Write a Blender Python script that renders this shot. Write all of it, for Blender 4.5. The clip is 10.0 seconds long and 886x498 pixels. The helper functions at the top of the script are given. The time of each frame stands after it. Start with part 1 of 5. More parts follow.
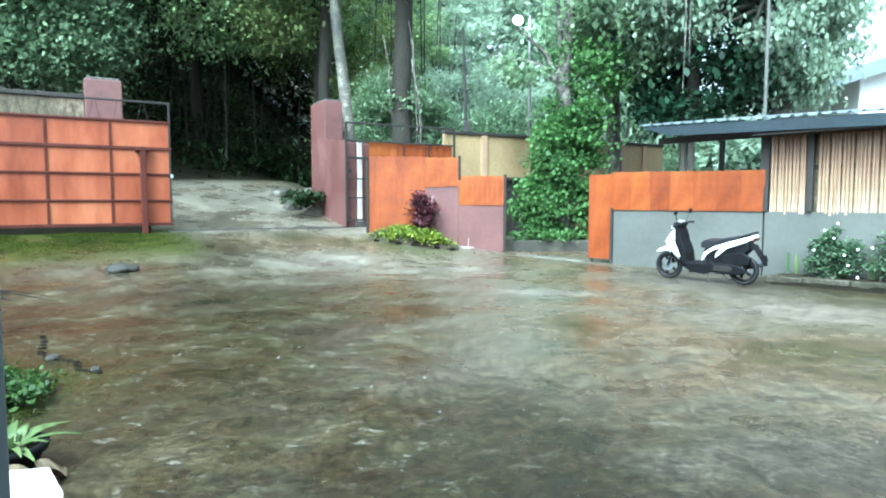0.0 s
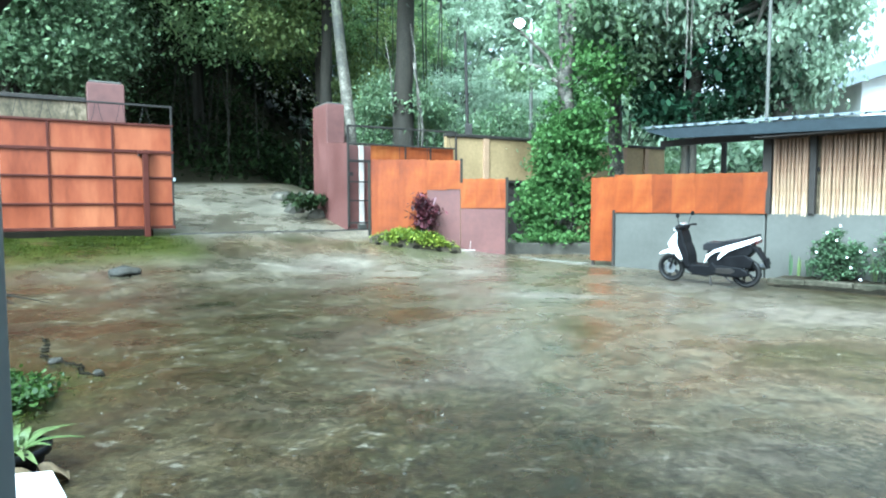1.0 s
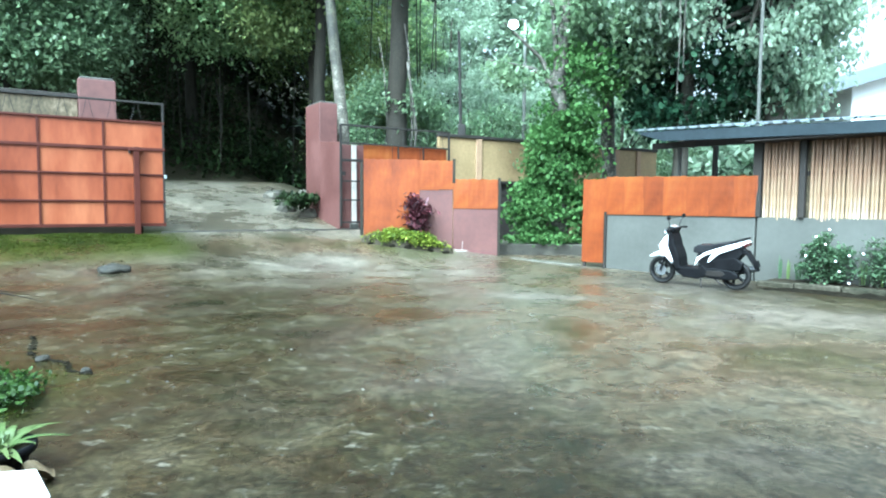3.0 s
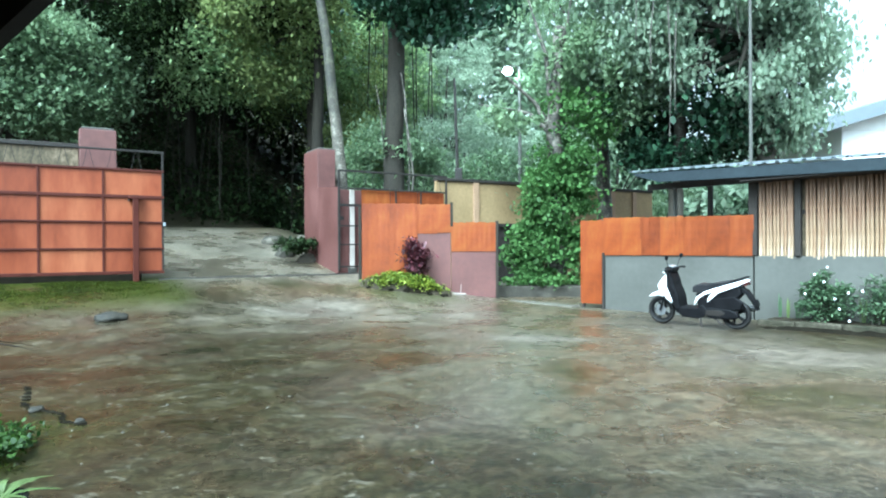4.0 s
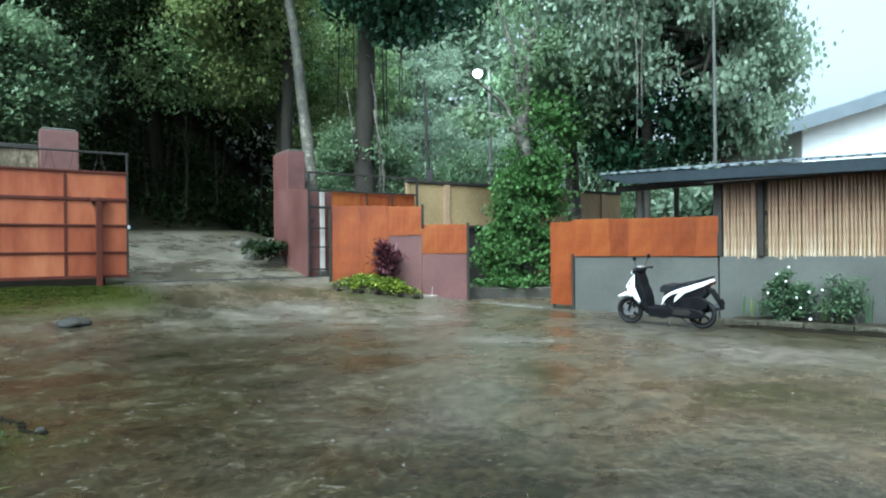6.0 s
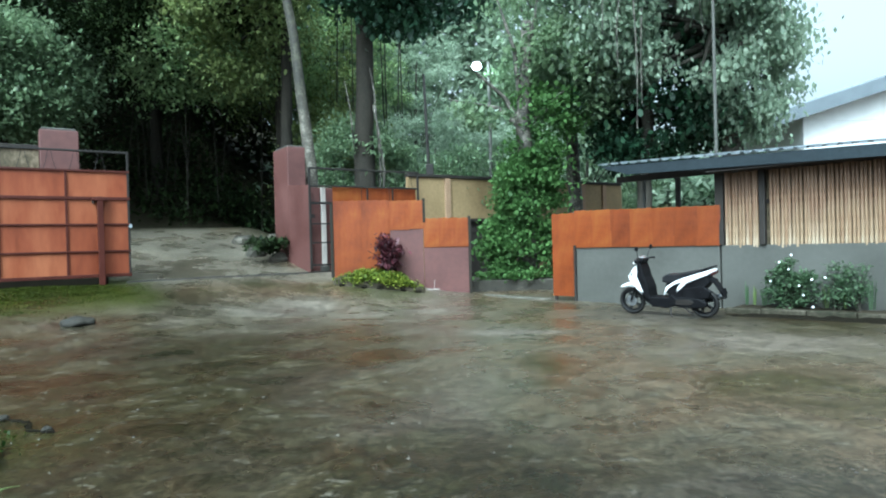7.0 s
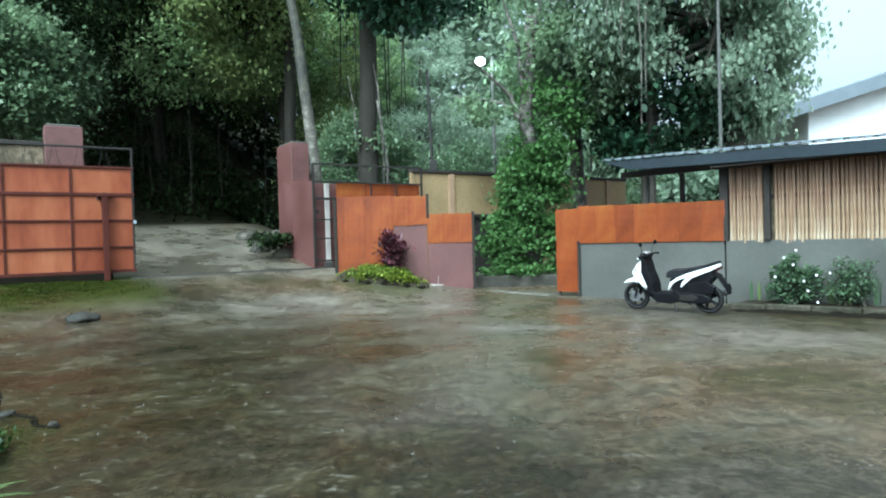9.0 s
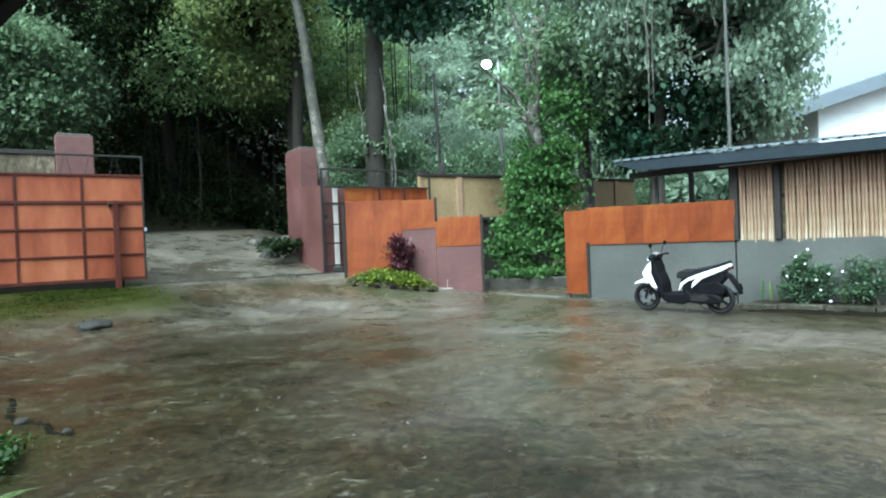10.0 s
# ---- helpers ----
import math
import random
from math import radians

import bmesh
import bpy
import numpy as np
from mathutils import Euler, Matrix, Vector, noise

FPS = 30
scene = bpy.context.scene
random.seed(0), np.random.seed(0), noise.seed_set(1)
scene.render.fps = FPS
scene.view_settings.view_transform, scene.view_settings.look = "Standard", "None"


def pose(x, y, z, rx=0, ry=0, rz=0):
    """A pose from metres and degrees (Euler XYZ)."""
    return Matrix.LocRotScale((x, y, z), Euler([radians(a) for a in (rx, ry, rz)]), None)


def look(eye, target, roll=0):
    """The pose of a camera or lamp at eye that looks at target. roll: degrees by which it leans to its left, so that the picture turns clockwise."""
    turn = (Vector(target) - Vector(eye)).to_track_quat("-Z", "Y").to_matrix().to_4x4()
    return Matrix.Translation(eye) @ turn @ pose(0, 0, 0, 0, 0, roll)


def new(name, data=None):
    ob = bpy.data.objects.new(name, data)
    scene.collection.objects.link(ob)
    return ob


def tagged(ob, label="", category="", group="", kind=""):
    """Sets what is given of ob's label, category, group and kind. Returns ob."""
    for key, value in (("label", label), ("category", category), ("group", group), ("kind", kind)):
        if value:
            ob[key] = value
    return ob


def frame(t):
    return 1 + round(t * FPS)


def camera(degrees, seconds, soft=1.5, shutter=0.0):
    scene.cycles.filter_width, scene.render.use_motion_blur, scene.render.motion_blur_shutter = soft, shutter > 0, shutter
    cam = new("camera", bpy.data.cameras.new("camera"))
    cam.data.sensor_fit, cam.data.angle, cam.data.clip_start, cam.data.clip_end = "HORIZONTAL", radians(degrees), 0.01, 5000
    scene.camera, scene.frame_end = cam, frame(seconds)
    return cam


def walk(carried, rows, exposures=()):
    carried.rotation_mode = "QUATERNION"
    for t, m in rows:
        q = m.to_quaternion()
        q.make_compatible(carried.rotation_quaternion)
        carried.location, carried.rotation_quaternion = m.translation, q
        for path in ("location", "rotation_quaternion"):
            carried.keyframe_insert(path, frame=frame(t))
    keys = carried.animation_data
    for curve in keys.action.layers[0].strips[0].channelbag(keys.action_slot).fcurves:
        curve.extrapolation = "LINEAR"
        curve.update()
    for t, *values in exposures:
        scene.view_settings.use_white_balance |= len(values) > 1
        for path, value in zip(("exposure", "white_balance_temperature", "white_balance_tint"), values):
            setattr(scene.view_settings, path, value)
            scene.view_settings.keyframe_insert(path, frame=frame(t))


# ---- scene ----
cam = camera(70.0, 10.0, soft=2.0)
EYE_Z = 1.35
EXPOSURE = 0.86


def aim(yaw, pitch, roll, x=0.0):
    """The camera's pose from its turn: yaw to the left, pitch up, roll, in degrees."""
    a, b = radians(yaw), radians(pitch)
    eye = Vector((x, 0, EYE_Z))
    return look(eye, eye + Vector((-math.sin(a) * math.cos(b), math.cos(a) * math.cos(b), math.sin(b))), roll)


PATH = [
    (0.0, aim(0, -4.3, 0, 0)),
    (0.5, aim(-0.316, -4.182, 0.1, 0.002)),
    (1.0, aim(0.164, -4.044, -0.086, -0.003)),
    (1.5, aim(0.341, -4.076, -0.421, -0.006)),
    (2.0, aim(-0.138, -4.177, 0.025, 0.004)),
    (2.2, aim(-0.463, -4.18, 0.172, 0.005)),
    (3.3, aim(-0.494, -3.77, 0.498, 0.01)),
    (3.5, aim(-0.411, -3.154, 0.277, 0.01)),
    (4.0, aim(-0.657, -0.116, -0.336, 0.01)),
    (4.5, aim(-1.08, 1.602, -0.534, 0.012)),
    (5.0, aim(-1.839, 2.209, -0.522, 0.014)),
    (5.5, aim(-2.731, 0.6, -0.041, 0.016)),
    (5.7, aim(-3.215, 0.321, -0.253, 0.016)),
    (6.8, aim(-2.698, -0.499, -1.619, 0.018)),
    (7.0, aim(-3.082, -0.536, -1.553, 0.018)),
    (7.5, aim(-3.239, -1.168, -1.39, 0.018)),
    (8.0, aim(-2.889, -0.924, -1.651, 0.016)),
    (8.5, aim(-2.956, -0.927, -1.716, 0.016)),
    (9.0, aim(-2.749, -0.918, -1.603, 0.015)),
    (9.5, aim(-2.39, -0.821, -1.707, 0.013)),
    (10.0, aim(-1.974, -0.587, -2.337, 0.012)),
]
STOPS = ((0.0, 0.0), (2.0, 0.0), (3.5, -0.02), (4.0, -0.33), (4.5, -0.5), (5.0, -0.86), (5.5, -0.98), (7.0, -1.02), (10.0, -0.98))
walk(cam, PATH, [(t, EXPOSURE + e, 4850 - 250 * e, -10.5 - 3 * e) for t, e in STOPS])

# ---- light ----
world = bpy.data.worlds.new("world")
scene.world = world
world.use_nodes = True
wn = world.node_tree
sky = wn.nodes.new("ShaderNodeTexSky")
sky.sky_type, sky.sun_disc = "NISHITA", False
sky.sun_elevation, sky.sun_rotation = radians(50), radians(206)
sky.air_density, sky.dust_density, sky.ozone_density = 1.0, 10.0, 0.0
cloud = wn.nodes.new("ShaderNodeHueSaturation")  # rain cloud: nearly colourless
cloud.inputs["Saturation"].default_value, cloud.inputs["Value"].default_value = 0.14, 3.5
wn.links.new(sky.outputs["Color"], cloud.inputs["Color"])
wn.links.new(cloud.outputs["Color"], wn.nodes["Background"].inputs["Color"])
wn.nodes["Background"].inputs["Strength"].default_value = 0.15
sun = new("sun", bpy.data.lights.new("sun", "SUN"))
sun.data.energy, sun.data.angle, sun.data.color = 0.5, radians(50), (1.0, 0.97, 0.92)
sun.matrix_world = look((0, 0, 0), (0.3, 0.56, -0.77))

# ---- materials ----


def mat(name, stops, rough=0.7, scale=2.0, fine=25.0, bump=0.15, metal=0.0, stretch=(1, 1, 1), rough_var=0.15,
        fine_mix=0.45, random_mix=0.0, coat=0.0, island=0.0, specular=0.5):
    """A surface of two noises: stops are two to four (position, colour) of a ramp over large and small variation."""
    m = bpy.data.materials.new(name)
    m.use_nodes = True
    t = m.node_tree
    bsdf = t.nodes["Principled BSDF"]
    tc = t.nodes.new("ShaderNodeTexCoord")
    mp = t.nodes.new("ShaderNodeMapping")
    mp.inputs["Scale"].default_value = stretch
    t.links.new(tc.outputs["Object"], mp.inputs["Vector"])
    n1 = t.nodes.new("ShaderNodeTexNoise")
    n1.inputs["Scale"].default_value, n1.inputs["Detail"].default_value, n1.inputs["Roughness"].default_value = scale, 6, 0.6
    n2 = t.nodes.new("ShaderNodeTexNoise")
    n2.inputs["Scale"].default_value, n2.inputs["Detail"].default_value, n2.inputs["Roughness"].default_value = fine, 5, 0.65
    for n in (n1, n2):
        t.links.new(mp.outputs["Vector"], n.inputs["Vector"])
    mix = t.nodes.new("ShaderNodeMix")
    mix.data_type = "FLOAT"
    mix.inputs["Factor"].default_value = fine_mix
    t.links.new(n1.outputs["Fac"], mix.inputs["A"])
    t.links.new(n2.outputs["Fac"], mix.inputs["B"])
    value = mix.outputs["Result"]
    for amount, node, out in ((random_mix, "ShaderNodeObjectInfo", "Random"), (island, "ShaderNodeNewGeometry", "Random Per Island")):
        if amount:
            info = t.nodes.new(node)
            off = t.nodes.new("ShaderNodeMath")
            off.operation = "MULTIPLY_ADD"
            off.inputs[1].default_value, off.inputs[2].default_value = amount, -amount / 2
            t.links.new(info.outputs[out], off.inputs[0])
            add = t.nodes.new("ShaderNodeMath")
            add.operation = "ADD"
            t.links.new(value, add.inputs[0])
            t.links.new(off.outputs[0], add.inputs[1])
            value = add.outputs[0]
    ramp = t.nodes.new("ShaderNodeValToRGB")
    els = ramp.color_ramp.elements
    while len(els) < len(stops):
        els.new(0.5)
    for el, (p, c) in zip(els, stops):
        el.position, el.color = p, (*c, 1)
    t.links.new(value, ramp.inputs["Fac"])
    t.links.new(ramp.outputs["Color"], bsdf.inputs["Base Color"])
    rr = t.nodes.new("ShaderNodeMapRange")
    rr.inputs["From Min"].default_value, rr.inputs["From Max"].default_value = 0.3, 0.7
    rr.inputs["To Min"].default_value, rr.inputs["To Max"].default_value = max(rough - rough_var, 0.03), min(rough + rough_var, 1)
    t.links.new(n1.outputs["Fac"], rr.inputs["Value"])
    t.links.new(rr.outputs["Result"], bsdf.inputs["Roughness"])
    bsdf.inputs["Metallic"].default_value = metal
    bsdf.inputs["Specular IOR Level"].default_value = specular
    if coat:
        bsdf.inputs["Coat Weight"].default_value, bsdf.inputs["Coat Roughness"].default_value = coat, 0.15
    if bump:
        bp = t.nodes.new("ShaderNodeBump")
        bp.inputs["Strength"].default_value, bp.inputs["Distance"].default_value = min(bump, 1), 0.01 * max(1, bump)
        t.links.new(mix.outputs["Result"], bp.inputs["Height"])
        t.links.new(bp.outputs["Normal"], bsdf.inputs["Normal"])
    return m


def leaf_mat(name, dark, light, through_light=0.35, rough=0.5, island=0.5, gloss=0.3):
    m = mat(name, [(0.25, dark), (0.75, light)], rough, 0.35, 3.0, 0.0, fine_mix=0.4, island=island, rough_var=0.1, specular=gloss)
    t = m.node_tree
    out = t.nodes["Material Output"]
    tr = t.nodes.new("ShaderNodeBsdfTranslucent")
    ramp = next(n for n in t.nodes if n.bl_idname == "ShaderNodeValToRGB")
    t.links.new(ramp.outputs["Color"], tr.inputs["Color"])
    mx = t.nodes.new("ShaderNodeMixShader")
    mx.inputs["Fac"].default_value = through_light
    t.links.new(t.nodes["Principled BSDF"].outputs["BSDF"], mx.inputs[1])
    t.links.new(tr.outputs["BSDF"], mx.inputs[2])
    t.links.new(mx.outputs["Shader"], out.inputs["Surface"])
    return m


M_CEMENT = mat("cement_render", [(0.3, (0.042, 0.042, 0.035)), (0.7, (0.088, 0.087, 0.076))], 0.65, 0.7, 9, 0.06, fine_mix=0.25, specular=0.3)
M_PALECEM = mat("pale_worn_concrete", [(0.35, (0.06, 0.055, 0.042)), (0.65, (0.13, 0.12, 0.098))], 0.45, 2.5, 18, 0.3)
M_PINK = mat("pink_wall_paint", [(0.32, (0.052, 0.018, 0.015)), (0.68, (0.115, 0.046, 0.038))], 0.6, 0.8, 8, 0.08, fine_mix=0.3)
M_BEIGE = mat("cream_wall_paint", [(0.3, (0.14, 0.095, 0.04)), (0.7, (0.29, 0.205, 0.1))], 0.7, 0.9, 10, 0.15)
M_RUST = mat("orange_painted_sheet", [(0.28, (0.14, 0.025, 0.006)), (0.48, (0.3, 0.07, 0.012)), (0.72, (0.45, 0.17, 0.032))], 0.5, 0.9, 5, 0.03, stretch=(1.3, 1.3, 0.7), random_mix=0.2, fine_mix=0.22)
M_PANEL = mat("orange_gate_sheet", [(0.28, (0.1, 0.021, 0.008)), (0.5, (0.18, 0.045, 0.016)), (0.72, (0.26, 0.086, 0.034))], 0.5, 1.0, 5, 0.03, stretch=(1.6, 1.6, 0.5), random_mix=0.16, specular=0.3, fine_mix=0.22)
M_BAR = mat("dark_red_steel", [(0.3, (0.026, 0.006, 0.0035)), (0.7, (0.066, 0.015, 0.009))], 0.5, 3, 40, 0.1, specular=0.2)
M_DARKSTEEL = mat("dark_steel", [(0.3, (0.01, 0.009, 0.008)), (0.7, (0.028, 0.024, 0.021))], 0.55, 3, 40, 0.1, specular=0.2)
M_ZINC = mat("zinc_roof_sheet", [(0.3, (0.24, 0.27, 0.29)), (0.7, (0.45, 0.49, 0.51))], 0.35, 1.0, 15, 0.1, metal=0.5)
M_FASCIA = mat("dark_fascia_board", [(0.3, (0.01, 0.014, 0.017)), (0.7, (0.025, 0.033, 0.038))], 0.7, 1.2, 14, 0.1, specular=0.15)
M_BAMBOO = mat("bamboo_slat", [(0.27, (0.13, 0.062, 0.03)), (0.46, (0.26, 0.185, 0.11)), (0.66, (0.43, 0.36, 0.265))], 0.45, 1.6, 9, 0.2, stretch=(6, 6, 0.6), random_mix=0.18)


def darken_upper(m, z0, z1, colour):
    """Multiplies in a darker colour towards the upper ends, uneven from slat to slat."""
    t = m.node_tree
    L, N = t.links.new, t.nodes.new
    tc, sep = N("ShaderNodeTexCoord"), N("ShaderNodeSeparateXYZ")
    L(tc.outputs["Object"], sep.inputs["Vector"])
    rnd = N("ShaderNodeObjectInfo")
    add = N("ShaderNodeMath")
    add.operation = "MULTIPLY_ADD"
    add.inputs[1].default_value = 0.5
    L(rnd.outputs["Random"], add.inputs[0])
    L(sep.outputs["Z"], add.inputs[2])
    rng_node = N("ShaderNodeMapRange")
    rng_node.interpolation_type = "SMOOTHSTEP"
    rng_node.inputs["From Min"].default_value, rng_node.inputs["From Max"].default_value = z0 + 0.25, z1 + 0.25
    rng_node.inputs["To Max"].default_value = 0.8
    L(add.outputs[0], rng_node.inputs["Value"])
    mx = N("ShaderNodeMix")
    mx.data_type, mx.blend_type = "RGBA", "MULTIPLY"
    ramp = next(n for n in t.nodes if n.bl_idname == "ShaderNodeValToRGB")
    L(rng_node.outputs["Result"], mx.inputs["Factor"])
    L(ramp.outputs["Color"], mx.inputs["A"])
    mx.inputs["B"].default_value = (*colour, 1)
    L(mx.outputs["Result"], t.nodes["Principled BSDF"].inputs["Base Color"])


# Brown water stain running down the slats, with the eave's shade painted in.
darken_upper(M_BAMBOO, 1.35, 2.1, (0.36, 0.2, 0.12))
M_WOODDARK = mat("dark_timber", [(0.3, (0.012, 0.01, 0.009)), (0.7, (0.036, 0.031, 0.026))], 0.7, 4, 40, 0.3, stretch=(1, 1, 0.2), specular=0.2)
M_BARK = mat("bark", [(0.3, (0.018, 0.016, 0.012)), (0.55, (0.05, 0.045, 0.035)), (0.75, (0.12, 0.11, 0.095))], 0.8, 2.2, 22, 0.8, stretch=(1, 1, 0.5), specular=0.2)
# On forest trunks and creepers this dark tone also carries the wood's shade.
M_BARKDARK = mat("dark_bark", [(0.3, (0.011, 0.01, 0.008)), (0.7, (0.036, 0.032, 0.025))], 0.85, 2.2, 22, 0.8, stretch=(1, 1, 0.5), specular=0.1)
M_BARKPALE = mat("pale_bark", [(0.42, (0.014, 0.012, 0.008)), (0.5, (0.042, 0.036, 0.026)), (0.58, (0.16, 0.145, 0.12))], 0.8, 3, 18, 0.6)
M_BARKSLIM = mat("blotched_bark", [(0.4, (0.03, 0.026, 0.018)), (0.5, (0.07, 0.062, 0.045)), (0.58, (0.19, 0.175, 0.14))], 0.8, 3, 18, 0.6)
darken_upper(M_BARKSLIM, 3.4, 5.4, (0.17, 0.19, 0.12))
# Lifted and greyed: some rain haze is put into this leaf colour.
M_LEAF = leaf_mat("broad_leaf", (0.07, 0.115, 0.055), (0.26, 0.34, 0.19), 0.55, 0.4, 0.4, 0.5)
# Shade inside the wood is put into this leaf colour.
M_LEAFSHADE = leaf_mat("shaded_forest_leaf", (0.006, 0.011, 0.004), (0.032, 0.05, 0.017), 0.3, 0.6, 0.5, 0.1)
# Paler again, with the haze over the right-hand trees in the colour.
M_LEAFHAZE = leaf_mat("hazed_leaf", (0.14, 0.2, 0.13), (0.45, 0.53, 0.39), 0.6, 0.45, 0.35, 0.35)
# Olive and yellow-green leaves, with the brightness of lit crowns in their colour.
M_LEAFOLIVE = leaf_mat("lit_olive_leaf", (0.07, 0.1, 0.03), (0.27, 0.32, 0.12), 0.5)
M_LEAFYELLOW = leaf_mat("lit_yellow_green_leaf", (0.16, 0.25, 0.11), (0.46, 0.58, 0.28), 0.55)
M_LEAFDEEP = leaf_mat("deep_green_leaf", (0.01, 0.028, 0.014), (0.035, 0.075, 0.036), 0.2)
M_VINE = leaf_mat("vine_leaf", (0.036, 0.078, 0.021), (0.125, 0.22, 0.066), 0.45, 0.55, 0.25, 0.15)
M_SOIL = mat("dark_soil", [(0.3, (0.014, 0.012, 0.007)), (0.7, (0.045, 0.037, 0.024))], 0.85, 2, 25, 1.2, specular=0.12)
M_STAINED = mat("stained_old_render", [(0.36, (0.03, 0.027, 0.016)), (0.5, (0.1, 0.08, 0.05)), (0.64, (0.24, 0.19, 0.13))], 0.75, 1.6, 9, 0.3, stretch=(1, 1, 0.6), specular=0.2)
M_WHITE = mat("white_paint", [(0.3, (0.68, 0.69, 0.68)), (0.7, (0.82, 0.82, 0.8))], 0.5, 2, 30, 0.05)

M_OLDWHITE = mat("aged_white_paint", [(0.3, (0.26, 0.23, 0.2)), (0.7, (0.44, 0.4, 0.36))], 0.6, 2.5, 25, 0.1)
# Black soil; on the sliding gate's beam this black stands for shade.
M_BLACKSOIL_SHADE = mat("black_soil_and_shade", [(0.3, (0.004, 0.0035, 0.0025)), (0.7, (0.014, 0.012, 0.008))], 0.95, 3, 30, 0.8, specular=0.03)
M_MOSSY = mat("mossy_concrete", [(0.36, (0.014, 0.016, 0.008)), (0.5, (0.034, 0.031, 0.02)), (0.64, (0.085, 0.075, 0.056))], 0.75, 1.5, 14, 0.5, specular=0.15)
M_SHRUB = leaf_mat("shrub_leaf", (0.045, 0.08, 0.04), (0.15, 0.22, 0.115), 0.45, 0.5, 0.3)
M_PALEBLADE = leaf_mat("pale_blade", (0.045, 0.085, 0.018), (0.22, 0.25, 0.1), 0.3)
M_WEED = leaf_mat("weed_leaf", (0.014, 0.034, 0.006), (0.06, 0.105, 0.02), 0.35)
M_DARKBLADE = leaf_mat("dark_blade", (0.008, 0.01, 0.009), (0.026, 0.024, 0.026), 0.1, 0.5, 0.5, 0.15)
M_LIME = leaf_mat("lime_leaf", (0.05, 0.085, 0.01), (0.24, 0.28, 0.035), 0.35)
M_REDLEAF = leaf_mat("red_leaf", (0.03, 0.012, 0.016), (0.11, 0.03, 0.04), 0.25)
M_MOSSBLADE = leaf_mat("moss_blade", (0.008, 0.013, 0.001), (0.042, 0.053, 0.004), 0.3, 0.6, 0.5, 0.1)
M_DRYLEAF = mat("dry_leaf", [(0.3, (0.16, 0.115, 0.06)), (0.7, (0.3, 0.23, 0.14))], 0.5, 6, 40, 0.3)
M_STONE = mat("wet_stone", [(0.3, (0.014, 0.013, 0.01)), (0.55, (0.045, 0.041, 0.032)), (0.7, (0.1, 0.09, 0.07))], 0.75, 5, 30, 0.6, random_mix=0.3, specular=0.2)
M_GRAVEL = mat("wet_gravel", [(0.25, (0.03, 0.027, 0.02)), (0.5, (0.045, 0.04, 0.03)), (0.8, (0.085, 0.076, 0.058))], 0.75, 3, 40, 0.2, island=0.8)
M_POST = mat("grey_post_paint", [(0.3, (0.19, 0.225, 0.245)), (0.7, (0.27, 0.31, 0.33))], 0.45, 2, 30, 0.05)
M_BARGE = mat("grey_bargeboard_paint", [(0.3, (0.1, 0.117, 0.128)), (0.7, (0.155, 0.175, 0.19))], 0.6, 2, 30, 0.05, specular=0.2)
M_GLOW = mat("lamp_glass", [(0.3, (0.8, 0.8, 0.8)), (0.7, (0.8, 0.8, 0.8))], 0.3, 2, 20, 0.0)
M_GLOW.node_tree.nodes["Principled BSDF"].inputs["Emission Color"].default_value = (0.93, 1.0, 0.97, 1)
M_GLOW.node_tree.nodes["Principled BSDF"].inputs["Emission Strength"].default_value = 30.0
M_BLACKPLASTIC = mat("black_plastic", [(0.3, (0.003, 0.003, 0.0035)), (0.7, (0.009, 0.009, 0.01))], 0.5, 5, 60, 0.08, specular=0.08)
M_WHITEGLOSS = mat("white_body_paint", [(0.3, (0.76, 0.77, 0.78)), (0.7, (0.84, 0.85, 0.85))], 0.2, 2, 30, 0.0, coat=0.6, rough_var=0.05)
M_RUBBER = mat("tyre_rubber", [(0.3, (0.006, 0.006, 0.006)), (0.7, (0.016, 0.015, 0.014))], 0.6, 6, 60, 0.2, specular=0.2)
M_SEAT = mat("black_seat_vinyl", [(0.3, (0.006, 0.006, 0.007)), (0.7, (0.014, 0.014, 0.016))], 0.45, 5, 80, 0.2, specular=0.25)
M_ALLOY = mat("grey_alloy", [(0.3, (0.16, 0.165, 0.17)), (0.7, (0.32, 0.33, 0.34))], 0.35, 5, 40, 0.05, metal=0.8)
M_REDLENS = mat("red_lens", [(0.3, (0.03, 0.003, 0.003)), (0.7, (0.06, 0.005, 0.004))], 0.25, 5, 40, 0.0, coat=0.5)
M_CLEARLENS = mat("clear_lens", [(0.3, (0.35, 0.37, 0.38)), (0.7, (0.5, 0.52, 0.53))], 0.1, 5, 40, 0.0, metal=0.5, coat=0.6)


